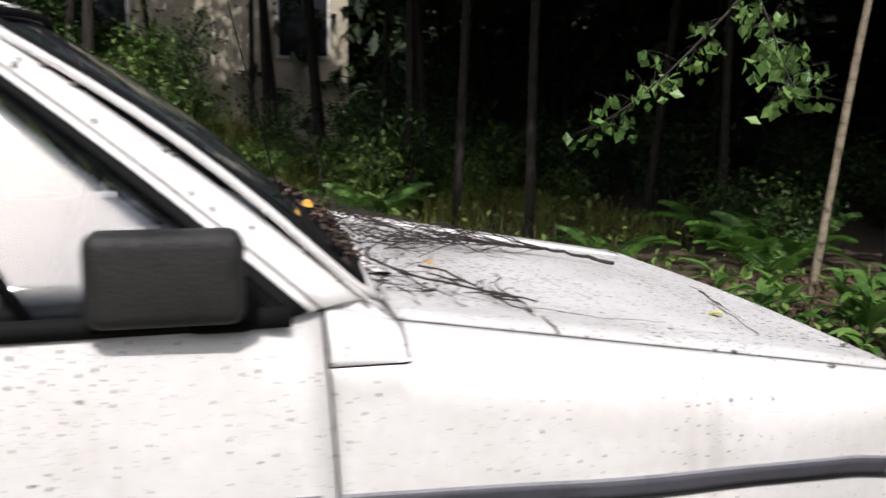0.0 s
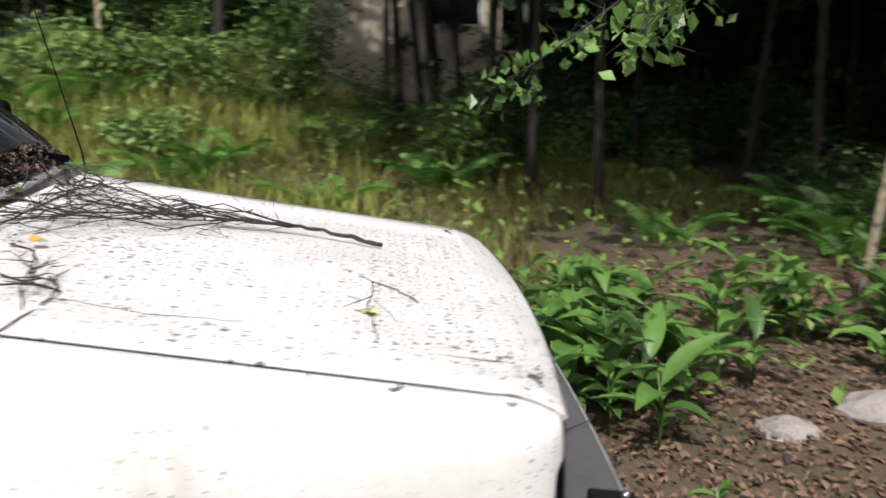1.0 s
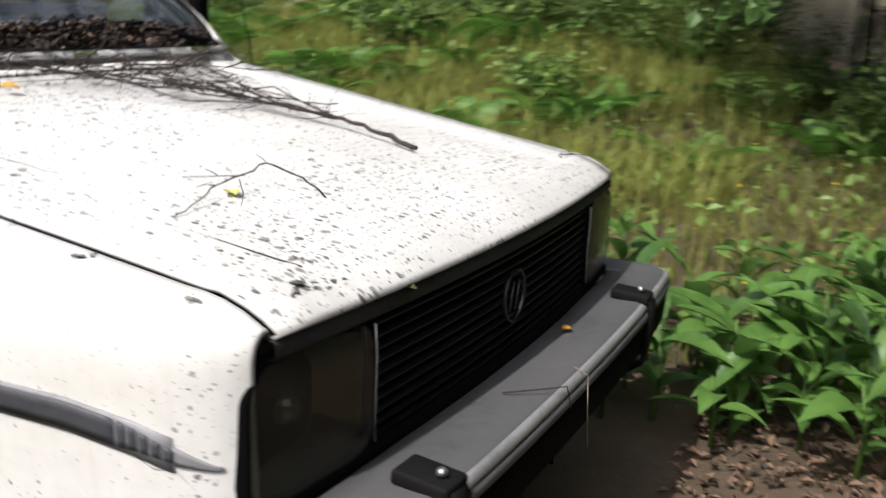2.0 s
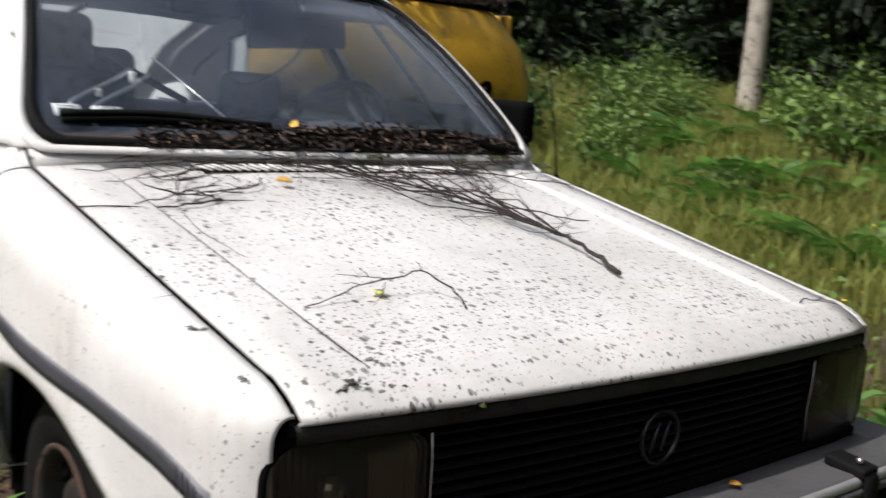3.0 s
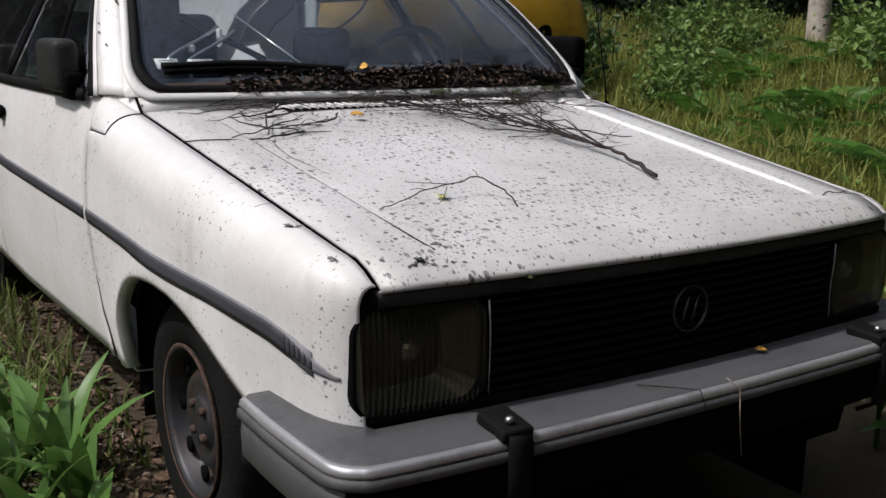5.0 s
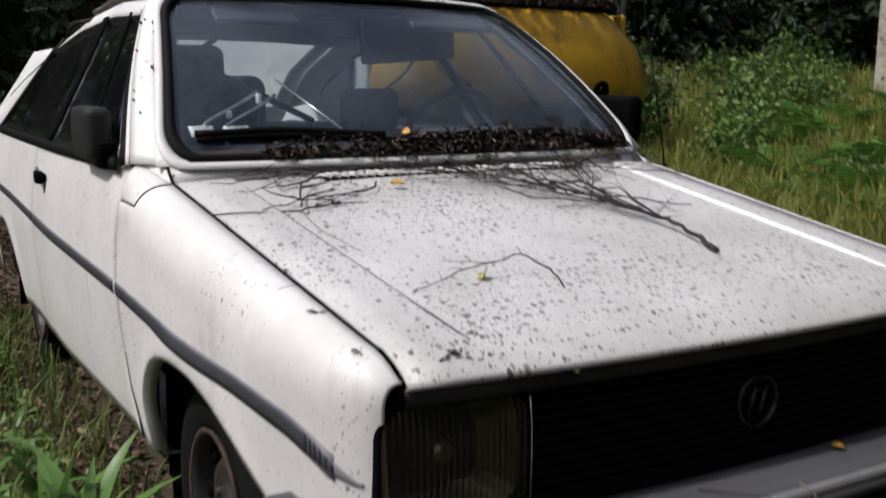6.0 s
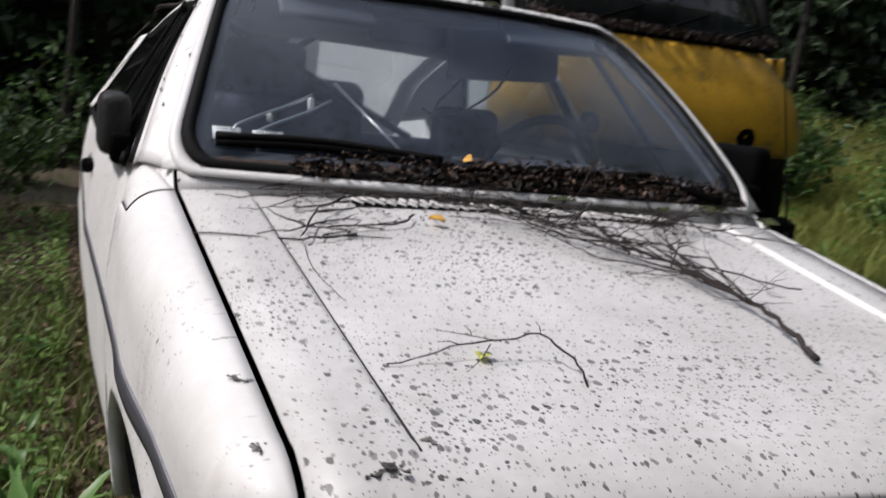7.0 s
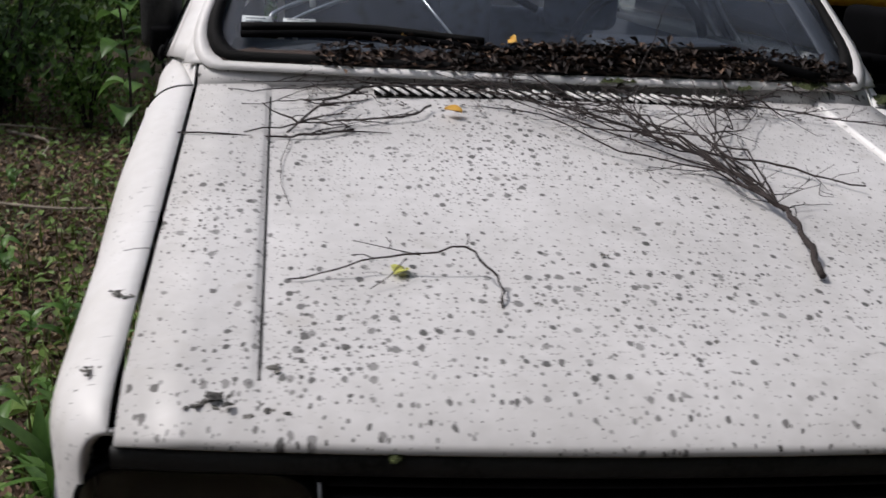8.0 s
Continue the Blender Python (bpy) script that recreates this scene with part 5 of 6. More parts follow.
crust("moss cushion on the bonnet trim", (0.024, -0.415, 0.737), 0.022, 50, MOSS, "moss_cushion", 0.55)
crust("moss cushion on the bonnet trim", (0.026, -0.375, 0.737), 0.016, 51, MOSS, "moss_cushion", 0.55)
for i, (x, y, z, r) in enumerate(((-1.10, 0.12, 0.975, 0.05), (-1.10, 0.02, 0.972, 0.03), (-1.12, 0.56, 0.985, 0.045), (-1.125, 0.74, 0.955, 0.035), (-1.10, 0.40, 0.975, 0.03), (-1.745, 0.17, 1.455, 0.04))):
    crust("bright green moss cushion beside the windscreen", (x, y, z), r, 60 + i, MOSS, "moss_cushion", 0.55)

# bent metal tubes and a rod standing inside the windscreen
frame_th = thing("metal_frame", "bent silver tube frame lying on the dashboard", "frame")
for off in ((0, 0, 0), (0.02, 0.045, -0.01)):
    o = Vector(off)
    part("tube", tube(smooth_path([Vector((-1.30, -0.590, 1.030)) + o, Vector((-1.30, -0.600, 1.065)) + o, Vector((-1.33, -0.57, 1.085)) + o, Vector((-1.42, -0.46, 1.125)) + o, Vector((-1.50, -0.385, 1.155)) + o], 6), 0.005, 0.005, 8), CHROME, frame_th)
part("clip", box_bm((0.03, 0.012, 0.03), (-1.46, -0.395, 1.135), 0.004), PAPER, frame_th)
part("clip", box_bm((0.02, 0.014, 0.02), (-1.37, -0.51, 1.095), 0.004), PAPER, frame_th)
rod = tagged(part("thin_rod", tube([(-1.235, -0.176, 1.012), (-1.52, -0.324, 1.19)], 0.003, 0.003, 6), CHROME), "thin bright rod leaning inside the windscreen", "rod")
cable = tagged(part("cable", tube(smooth_path([(-1.62, 0.20, 1.29), (-1.62, 0.16, 1.22), (-1.64, 0.09, 1.16), (-1.66, 0.02, 1.13), (-1.68, -0.03, 1.15)], 8), 0.004, 0.004, 6), BLACK), "black cable hanging from the mirror", "cable")
brace = thing("cross_brace", "dark crossed bars standing behind the seats", "brace")
part("bar", tube([(-2.75, -0.42, 1.36), (-2.75, 0.30, 1.02)], 0.014, 0.014, 8), BLACK, brace)
part("bar", tube([(-2.78, -0.10, 1.36), (-2.78, -0.42, 1.12)], 0.012, 0.012, 8), BLACK, brace)
# wooden stick along the roof edge
stick_rng = random.Random(12)
stick = thing("roof_stick", "dark crooked dead branch lying along the roof edge", "stick")
sm, st = twig_mesh([(-1.78, -0.500, 1.458), (-1.92, -0.545, 1.464), (-2.15, -0.555, 1.470), (-2.45, -0.560, 1.464), (-2.75, -0.570, 1.440)], 0.010, 0.013, stick_rng, 12, 0.22, False, 1, 0.0, True)
part("stem", mesh_from("stem", *sm), BARK_STICK, stick)
tagged(part("twig_spray", mesh_from("twig_spray", *st), BARK_TWIG, stick), kind="stuff")

# ---- ground and plants ----
def ground_z(x, y):
    d = max(0.0, math.hypot(x + 1.5, y) - 4.0)
    e, w = min(1.0, max(0.0, (y - 4.2) / 6.0)), min(1.0, max(0.0, (1.8 - x) / 5.0))
    bank = 1.15 * e * e * (3 - 2 * e) * w * w * (3 - 2 * w)
    return bank + 0.03 * noise.noise((x * 0.9, y * 0.9, 0)) + min(1.0, d / 6) * 0.25 * noise.noise((x * 0.16, y * 0.16, 4.0))


def spread(lo, hi, near, n):
    t = np.linspace(-1, 1, n)
    k = np.sign(t) * np.abs(t) ** 3
    return near + np.where(k < 0, -k * (lo - near), k * (hi - near))


gx, gy = spread(-400, 400, -1, 110), spread(-400, 400, 0.5, 110)
tagged(part("ground", grid([[(x, y, ground_z(x, y)) for y in gy] for x in gx]), SOIL), "forest floor with soil, moss and old leaves", "ground", "", "structure")


def on_ground(x, y):
    return [(a, b, ground_z(a, b) + 0.012) for a, b in zip(x, y)]


def blades(x, y, h, rng, lean=0.35, width=0.006):
    v, f = [], []
    for a, b, q in zip(x, y, h):
        t = rng.uniform(0, 2 * math.pi)
        l = abs(rng.gauss(0, lean)) * q
        dx, dy = math.cos(t), math.sin(t)
        wx, wy = -dy * width * (0.6 + q), dx * width * (0.6 + q)
        z = ground_z(a, b) - 0.01
        k = len(v)
        v += [(a - wx, b - wy, z), (a + wx, b + wy, z), (a + dx * l * 0.3 + wx * 0.8, b + dy * l * 0.3 + wy * 0.8, z + q * 0.6), (a + dx * l * 0.3 - wx * 0.8, b + dy * l * 0.3 - wy * 0.8, z + q * 0.6), (a + dx * l, b + dy * l, z + q * 0.96)]
        f += [(k, k + 1, k + 2, k + 3), (k + 3, k + 2, k + 4)]
    return v, f


rng = random.Random(8)
nr = np.random.default_rng(8)
# meadow on the driver's side
n = 56000
x = nr.uniform(-9, 2.6, n); y = 1.05 + nr.random(n) ** 1.15 * 8.0
keep = np.array([noise.noise((a * 0.7, b * 0.7, 2)) + 0.35 > nr.uniform(-0.5, 0.5) for a, b in zip(x, y)]) & ~((x > 0.7) & (y < 4.6)) & ~((x > -1.1) & (y < 1.45)) & ~((x < -3.1) & (y < 3.1))
x, y = x[keep], y[keep]
h = nr.uniform(0.05, 0.22, len(x)) * np.array([1 + 0.6 * noise.noise((a * 0.5, b * 0.5, 9)) for a, b in zip(x, y)]) * (0.6 + 0.5 * np.clip((y - 1) / 4, 0, 1))
stuff("meadow_grass", "yellow-green meadow grass in the sun", "grass", blades(x, y, h, rng, 0.6), GRASS)
n = 36000
x = nr.uniform(-15, -0.3, n); y = nr.uniform(3.6, 10.0, n)
keep = np.array([noise.noise((a * 0.6, b * 0.6, 12)) + 0.25 > nr.uniform(-0.4, 0.4) for a, b in zip(x, y)])
x, y = x[keep], y[keep]
stuff("tall_meadow_grass", "tall sunlit grass at the meadow's far side", "grass", blades(x, y, nr.uniform(0.18, 0.46, len(x)), rng, 0.6, 0.008), GRASS)
# thin grass on the passenger side
n = 7500
x = nr.uniform(-13, 2.2, n); y = -0.86 - nr.random(n) ** 1.2 * 3.4
keep = np.array([noise.noise((a * 1.3, b * 1.3, 6)) > 0.02 for a, b in zip(x, y)]) & (x < 0.9)
x, y = x[keep], y[keep]
stuff("thin_grass", "sparse green grass among dead leaves", "grass", blades(x, y, nr.uniform(0.04, 0.16, len(x)), rng, 0.6), GRASS_SIDE)
n = 1000
x = nr.uniform(-4.2, -1.12, n); y = -0.72 - nr.random(n) * 0.5
stuff("sill_grass", "long grass growing along the car's sill", "grass", blades(x, y, nr.uniform(0.05, 0.20, n), rng, 0.7), GRASS_SIDE)
n = 2200
x = nr.uniform(-4.2, -1.3, n); y = 0.80 + nr.random(n) * 0.6
stuff("wing_grass", "long grass growing against the far side of the car", "grass", blades(x, y, nr.uniform(0.12, 0.42, n), rng, 0.45), GRASS)
# leaf litter
n = 27000
x = nr.uniform(-7.5, 1.6, n); y = -0.30 - nr.random(n) ** 1.3 * 3.8
stuff("ground_litter", "brown dead leaves on the ground beside the car", "leaf litter", leaves_data(on_ground(x, y), nr.uniform(0.014, 0.055, n), nr, 0.72, 0.6, 0.2), LITTER)
n = 2600
x = nr.uniform(-7.5, 1.6, n); y = -0.7 - nr.random(n) ** 1.3 * 3.4
stuff("pale_litter", "bleached leaf and bark scraps on the ground", "leaf litter", leaves_data(on_ground(x, y), nr.uniform(0.010, 0.04, n), nr, 0.75, 0.5, 0.2), DEADWOOD)
n = 15000
x = np.where(nr.random(n) < 0.5, nr.uniform(-5.5, -1.2, n), nr.uniform(-7.5, 1.6, n)); y = -0.8 - nr.random(n) ** 1.2 * 3.2
stuff("tan_litter", "tan and bleached dead leaves lit by the sun", "leaf litter", leaves_data([(a, b, c + 0.008) for a, b, c in on_ground(x, y)], nr.uniform(0.012, 0.05, n), nr, 0.6, 0.55, 0.25), LITTER_TAN)
n = 16000
x = nr.uniform(-7.5, 1.2, n); y = -0.75 - nr.random(n) ** 1.2 * 3.6
keep = np.array([noise.noise((a * 1.1, b * 1.1, 16)) > -0.05 for a, b in zip(x, y)])
x, y = x[keep], y[keep]
stuff("ground_moss", "olive moss tufts between the dead leaves", "moss", leaves_data([(a, b, c + nr.uniform(0, 0.015)) for a, b, c in on_ground(x, y)], nr.uniform(0.008, 0.026, len(x)), nr, 0.3, 0.4, 0.1), MOSS_LEAF)
n = 16000
x = nr.uniform(0.2, 3.8, n); y = nr.uniform(-0.4, 3.6, n)
stuff("ground_litter", "brown dead leaves on bare soil in front of the car", "leaf litter", leaves_data(on_ground(x, y), nr.uniform(0.014, 0.046, n), nr, 0.72, 0.6, 0.2), LITTER)
n = 7000
x = nr.uniform(-7, 0.2, n); y = -0.92 - nr.random(n) ** 1.6 * 2.6
stuff("green_litter", "small green weeds and fresh leaves on the ground", "weeds", leaves_data([(a, b, c + nr.uniform(0, 0.06)) for a, b, c in on_ground(x, y)], nr.uniform(0.02, 0.06, n), nr, 0.7, 0.6, 0.15), LEAF_LIGHT)
n = 4200
x = nr.uniform(-8, 2.4, n); y = nr.uniform(1.2, 7.5, n)
stuff("meadow_weeds", "low leafy weeds between the meadow grass", "weeds", leaves_data([(a, b, c + nr.uniform(0.02, 0.25)) for a, b, c in on_ground(x, y)], nr.uniform(0.03, 0.09, n), nr, 0.5, 0.6, 0.15), LEAF_LIGHT)
n = 160
x = nr.uniform(-6, 1, n); y = nr.uniform(1.4, 6, n)
stuff("yellow_flowers", "tiny yellow meadow flowers", "flowers", leaves_data([(a, b, c + nr.uniform(0.12, 0.3)) for a, b, c in on_ground(x, y)], nr.uniform(0.015, 0.03, n), nr, 0.8, 0.9, 0.1), leaf_mat("flower_yellow", (0.75, 0.55, 0.05), (0.6, 0.4, 0.03), 0.2))
n = 90
x = nr.uniform(-6, 3, n); y = nr.uniform(-3.6, -0.9, n)
tw = join([tube_data([(a, b, c), (a + math.cos(t) * L * 0.5, b + math.sin(t) * L * 0.5, c + 0.015), (a + math.cos(t + 0.2) * L, b + math.sin(t + 0.2) * L, c + 0.004)], 0.004, 0.002, 5) for (a, b, c), t, L in zip(on_ground(x, y), nr.uniform(0, 6.3, n), nr.uniform(0.1, 0.5, n))])
stuff("ground_twigs", "dead twigs strewn over the ground", "twigs", tw, DEADWOOD)
for k, pts in enumerate(([(-3.3, -2.9, 0.05), (-3.5, -2.2, 0.06), (-3.4, -1.6, 0.05), (-3.55, -1.1, 0.03)], [(-4.6, -3.2, 0.06), (-5.0, -2.5, 0.1), (-5.2, -2.0, 0.05)], [(-5.1, -2.3, 0.05), (-4.8, -2.0, 0.06), (-4.5, -1.95, 0.04)])):
    tagged(part("dead_stick", tube(smooth_path(pts, 6), 0.010, 0.005, 7), DEADWOOD), "pale dead stick lying on the ground", "stick", "sticks on the ground")

# broad-leaved plants, leaf by leaf
def leaf_blade(length, width, droop, seed):
    rng = random.Random(seed)
    P = []
    for i in np.linspace(0, 1, 8):
        w = width * 0.5 * (math.sin(math.pi * i ** 0.8) ** 0.9 if 0 < i < 1 else 0.02)
        rise = length * (0.75 * i - droop * i * i)
        out = length * (0.55 * i + 0.35 * i * i)
        P.append([(out, a * w, rise + 0.35 * w * a * a) for a in (-1, -0.5, 0, 0.5, 1)])
    me = grid(P)
    me.materials.append(LEAF_LONG)
    return me


LEAVES = [leaf_blade(0.24, 0.085, 0.45, 1), leaf_blade(0.20, 0.075, 0.62, 2), leaf_blade(0.28, 0.080, 0.30, 3), leaf_blade(0.16, 0.07, 0.8, 4)]
def broad_plant(seed, height, count, name="broadleaf_plant", group="broad-leaved plants"):
    rng = random.Random(seed)
    th = thing(name, "leafy green plant with broad pointed leaves on bare soil", "plant", group)
    part("stem", tube([(0, 0, -0.02), (0.01, 0, height * 0.5), (0.0, 0.012, height)], 0.006, 0.003, 6), LEAF, th)
    for k in range(count):
        ob = part("leaf", LEAVES[rng.randrange(4)], None, th)
        a = k * 137.5 + rng.uniform(-25, 25)
        ob.matrix_world = pose(0, 0, height * (0.25 + 0.7 * k / count), rng.uniform(-12, 12), rng.uniform(-18, 22), a) @ Matrix.Scale(rng.uniform(0.65, 1.0), 4)
    return th


PLANTS = [broad_plant(s, h, c) for s, h, c in ((1, 0.26, 7), (2, 0.34, 8), (3, 0.20, 6))]
spots = []
rng = random.Random(31)
while len(spots) < 52:
    x, y = rng.uniform(0.25, 3.0), rng.uniform(0.95, 2.35)
    if y < 1.35 - 0.25 * (x < 0.9) and x > 0.9:
        continue
    if y < 1.0 + 0.28 * max(0, x - 0.6):
        continue
    spots.append((x, y))
spots += [(-0.18, 1.05), (-0.05, 1.22), (0.08, 1.02), (-0.30, 1.30), (0.12, 1.42), (-0.12, 1.52), (-0.38, 1.62), (0.02, 1.75), (0.30, 1.68), (-0.25, 1.85), (0.22, 1.20), (0.48, 0.98), (0.42, 1.30), (0.60, 1.60), (-0.05, 0.97), (0.15, 2.0), (0.26, 0.92)]
spots += [(0.30, 1.0), (0.5, 1.15), (0.2, 1.3), (0.7, 1.35), (0.42, 1.5), (0.62, 0.88), (0.62, 0.30), (-1.7, -1.04), (-2.1, -1.02), (-2.5, -1.06), (-2.9, -1.03), (-3.3, -1.08), (-1.45, -1.16), (-1.9, -1.22), (-2.3, -1.2), (-2.0, -1.35), (-2.6, -1.6), (-3.2, -1.3), (-1.6, -1.7), (-3.8, -1.9), (-2.9, -2.2), (-4.6, -1.5), (-1.3, -1.25), (-2.2, -2.4)]
for i, (x, y) in enumerate(spots):
    m = pose(x, y, ground_z(x, y), 0, 0, rng.uniform(0, 360)) @ Matrix.Scale(rng.uniform(0.8, 1.2) * (0.5 if y < 0.6 else 1.1), 4)
    if i < 3:
        PLANTS[i].matrix_basis = m
    else:
        ob = copy_thing(PLANTS[i % 3], m); ob.scale = (m.to_scale().x,) * 3
# long-leaved plants by the front wheel
for i, (x, y, sc) in enumerate(((-1.16, -0.97, 1.15), (-1.03, -1.00, 1.05), (-1.28, -1.03, 0.95), (-0.90, -0.98, 0.9), (-0.86, -1.10, 0.9), (-1.12, -1.10, 0.8), (-0.75, -1.00, 0.65), (-1.50, -1.02, 0.75))):
    th = thing("long_leaf_plant", "tall green plant with long upright leaves beside the tyre", "plant", "plants by the wheel", "", (x, y, ground_z(x, y)))
    for k in range(8):
        L = random.Random(90 + i * 9 + k)
        P = []
        ln, wd, dr = L.uniform(0.14, 0.32) * sc, L.uniform(0.036, 0.066), L.uniform(0.05, 0.75)
        for t in np.linspace(0, 1, 8):
            w = wd * 0.5 * math.sin(math.pi * (0.08 + 0.92 * t) ** 0.7) ** 0.8 + 0.001
            P.append([(ln * (0.16 * t + dr * t * t), a * w, ln * (1.0 * t - 0.35 * dr * t ** 3) + 0.3 * w * a * a) for a in (-1, 0, 1)])
        ob = part("leaf", grid(P), LEAF_LONG, th)
        ob.rotation_euler = (0, 0, L.uniform(0, 6.28))
# sapling with heart-shaped leaves
sap = thing("sapling", "young tree shoot with round pale leaves", "sapling", "", "", (-4.25, -1.45, 0.0))
part("stem", tube(smooth_path([(0, 0, -0.02), (0.03, 0.02, 0.5), (0.0, -0.03, 1.0), (-0.02, 0.02, 1.42)], 6), 0.008, 0.003, 6), BARK, sap)
rl = leaf_blade(0.19, 0.15, 0.75, 8)
for k in range(18):
    ob = part("leaf", rl, LEAF_LIGHT, sap)
    ob.matrix_basis = pose(0.0, 0.0, 0.35 + k * 0.062, 0, random.Random(k).uniform(-10, 30), k * 137.5)


def fern(seed):
    rng = random.Random(seed)
    th = thing("fern", "bright green fern with arching fronds", "fern", "ferns")
    for k in range(7):
        ln, a = rng.uniform(0.5, 0.8), k * 51 + rng.uniform(-15, 15)
        v, f = [], []
        path = [(ln * (0.75 * t), 0, ln * (0.9 * t - 0.55 * t * t)) for t in np.linspace(0, 1, 9)]
        dv, df = tube_data(path, 0.004, 0.001, 4)
        v, f = join([(dv, df)])
        for i in range(22):
            t = 0.15 + 0.85 * i / 22
            px, pz = ln * 0.75 * t, ln * (0.9 * t - 0.55 * t * t)
            wl_ = 0.17 * ln * (1 - t) ** 0.7 * 1.8
            for sgn in (-1, 1):
                q = len(v)
                v += [(px - 0.012, 0, pz), (px + 0.018, sgn * wl_ * 0.5, pz + 0.012), (px + 0.03, sgn * wl_, pz - 0.015), (px + 0.012, sgn * wl_ * 0.45, pz - 0.004)]
                f += [(q, q + 1, q + 2), (q, q + 2, q + 3)]
        ob = part("frond", mesh_from("frond", v, f, False), FERN, th)
        ob.rotation_euler = (0, 0, radians(a))
    return th


def scatter(first, places, lo, hi, seed):
    """Copies of the given things at the places, turned and scaled at random."""
    rng = random.Random(seed)
    for i, (x, y) in enumerate(places):
        sc = rng.uniform(lo, hi)
        m = pose(x, y, ground_z(x, y), rng.uniform(-4, 4), rng.uniform(-4, 4), rng.uniform(0, 360))
        src = first[i % len(first)]
        if i < len(first):
            src.matrix_basis = m
            ob = src
        else:
            ob = copy_thing(src, m)
        ob.scale = (sc,) * 3


rng = random.Random(55)
scatter([fern(1), fern(2)], [(rng.uniform(-8, 0.8), rng.uniform(4.8, 8.4)) for _ in range(36)] + [(rng.uniform(0.4, 3.6), rng.uniform(3.4, 5.0)) for _ in range(4)] + [(rng.uniform(-11, -7), rng.uniform(3.0, 6)) for _ in range(8)], 0.8, 1.4, 1)


def shrub(seed, height, spread_r, n, size, material, label):
    nrg = np.random.default_rng(seed); rng = random.Random(seed)
    th = thing("shrub", label, "shrub", "undergrowth")
    stems, cents = [], []
    for k in range(9):
        a, r = rng.uniform(0, 6.28), rng.uniform(0.3, 1.0) * spread_r
        tip = (r * math.cos(a), r * math.sin(a), height * rng.uniform(0.6, 1.0))
        p = smooth_path([(0, 0, -0.03), (tip[0] * 0.4, tip[1] * 0.4, tip[2] * 0.6), tip], 4)
        stems.append(tube_data(p, 0.010, 0.003, 5))
        for q in range(n // 9):
            t = rng.uniform(0.25, 1.0)
            b = p[int(t * (len(p) - 1))]
            cents.append((b.x + rng.gauss(0, 0.13), b.y + rng.gauss(0, 0.13), max(0.03, b.z + rng.gauss(0, 0.10))))
    part("stem_clump", mesh_from("stem_clump", *join(stems)), BARK, th)
    part("foliage", mesh_from("foliage", *leaves_data(cents, nrg.uniform(0.6, 1.2, len(cents)) * size, nrg, 0.45, 0.6, 0.12), False), material, th)
    return th


SHRUBS = [shrub(1, 0.9, 0.55, 620, 0.085, LEAF, "dense green undergrowth shrub"), shrub(2, 1.25, 0.7, 760, 0.075, LEAF_SHADED, "dark green undergrowth shrub"), shrub(3, 0.6, 0.6, 520, 0.09, LEAF_LIGHT, "light green leafy shrub")]
rng = random.Random(66)
places = [(rng.uniform(-10, -1), rng.uniform(11.5, 13.0)) for _ in range(26)] + [(rng.choice((rng.uniform(-4.5, -2.6), rng.uniform(1.5, 3.5))), rng.uniform(13.0, 15.5)) for _ in range(12)]
places += [(-5.4, -1.9), (-5.9, -2.5), (-5.0, -2.9), (-6.3, -1.5), (-5.6, -3.5)]
places += [(rng.uniform(-9.5, -5.2), rng.uniform(-5.0, -2.0)) for _ in range(16)] + [(rng.uniform(-12, -8), rng.uniform(-2.5, 6)) for _ in range(16)] + [(rng.uniform(-9.5, -7.5), rng.uniform(4.5, 7.0)) for _ in range(5)]
scatter(SHRUBS[:2], places, 0.75, 1.3, 2)
# these shrubs take the darkened leaves, standing in for shade under the trees
shade = [shrub(9, 1.1, 0.65, 700, 0.08, LEAF_SHADED, "green undergrowth shrub with the wood's shade in its leaf colour")]
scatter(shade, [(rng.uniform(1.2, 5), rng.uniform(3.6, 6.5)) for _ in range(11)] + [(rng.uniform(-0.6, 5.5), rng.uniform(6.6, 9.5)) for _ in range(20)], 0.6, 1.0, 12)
low = [(rng.uniform(-8.5, -1.6), rng.uniform(6.0, 9.2)) for _ in range(12)] + [(rng.uniform(-9, -6), rng.uniform(3.2, 6)) for _ in range(8)]
low += [(rng.uniform(-1.6, 2.4), rng.uniform(6.2, 8.6)) for _ in range(12)] + [(rng.uniform(-12, -9), rng.uniform(-4.5, -1.0)) for _ in range(10)] + [(rng.uniform(-13, -10), rng.uniform(4.5, 9)) for _ in range(8)]
low += [(rng.uniform(-9.5, -1.4), rng.uniform(8.0, 11.0)) for _ in range(34)]
scatter(SHRUBS[2:], low, 0.6, 1.3, 7)
HEDGE = [shrub(5, 2.1, 0.8, 900, 0.11, LEAF_SHADED, "tall shrub deep in the wood, shade in its leaf colour")]
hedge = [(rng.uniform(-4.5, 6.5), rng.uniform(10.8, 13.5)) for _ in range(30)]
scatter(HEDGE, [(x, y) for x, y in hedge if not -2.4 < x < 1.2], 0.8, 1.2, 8)


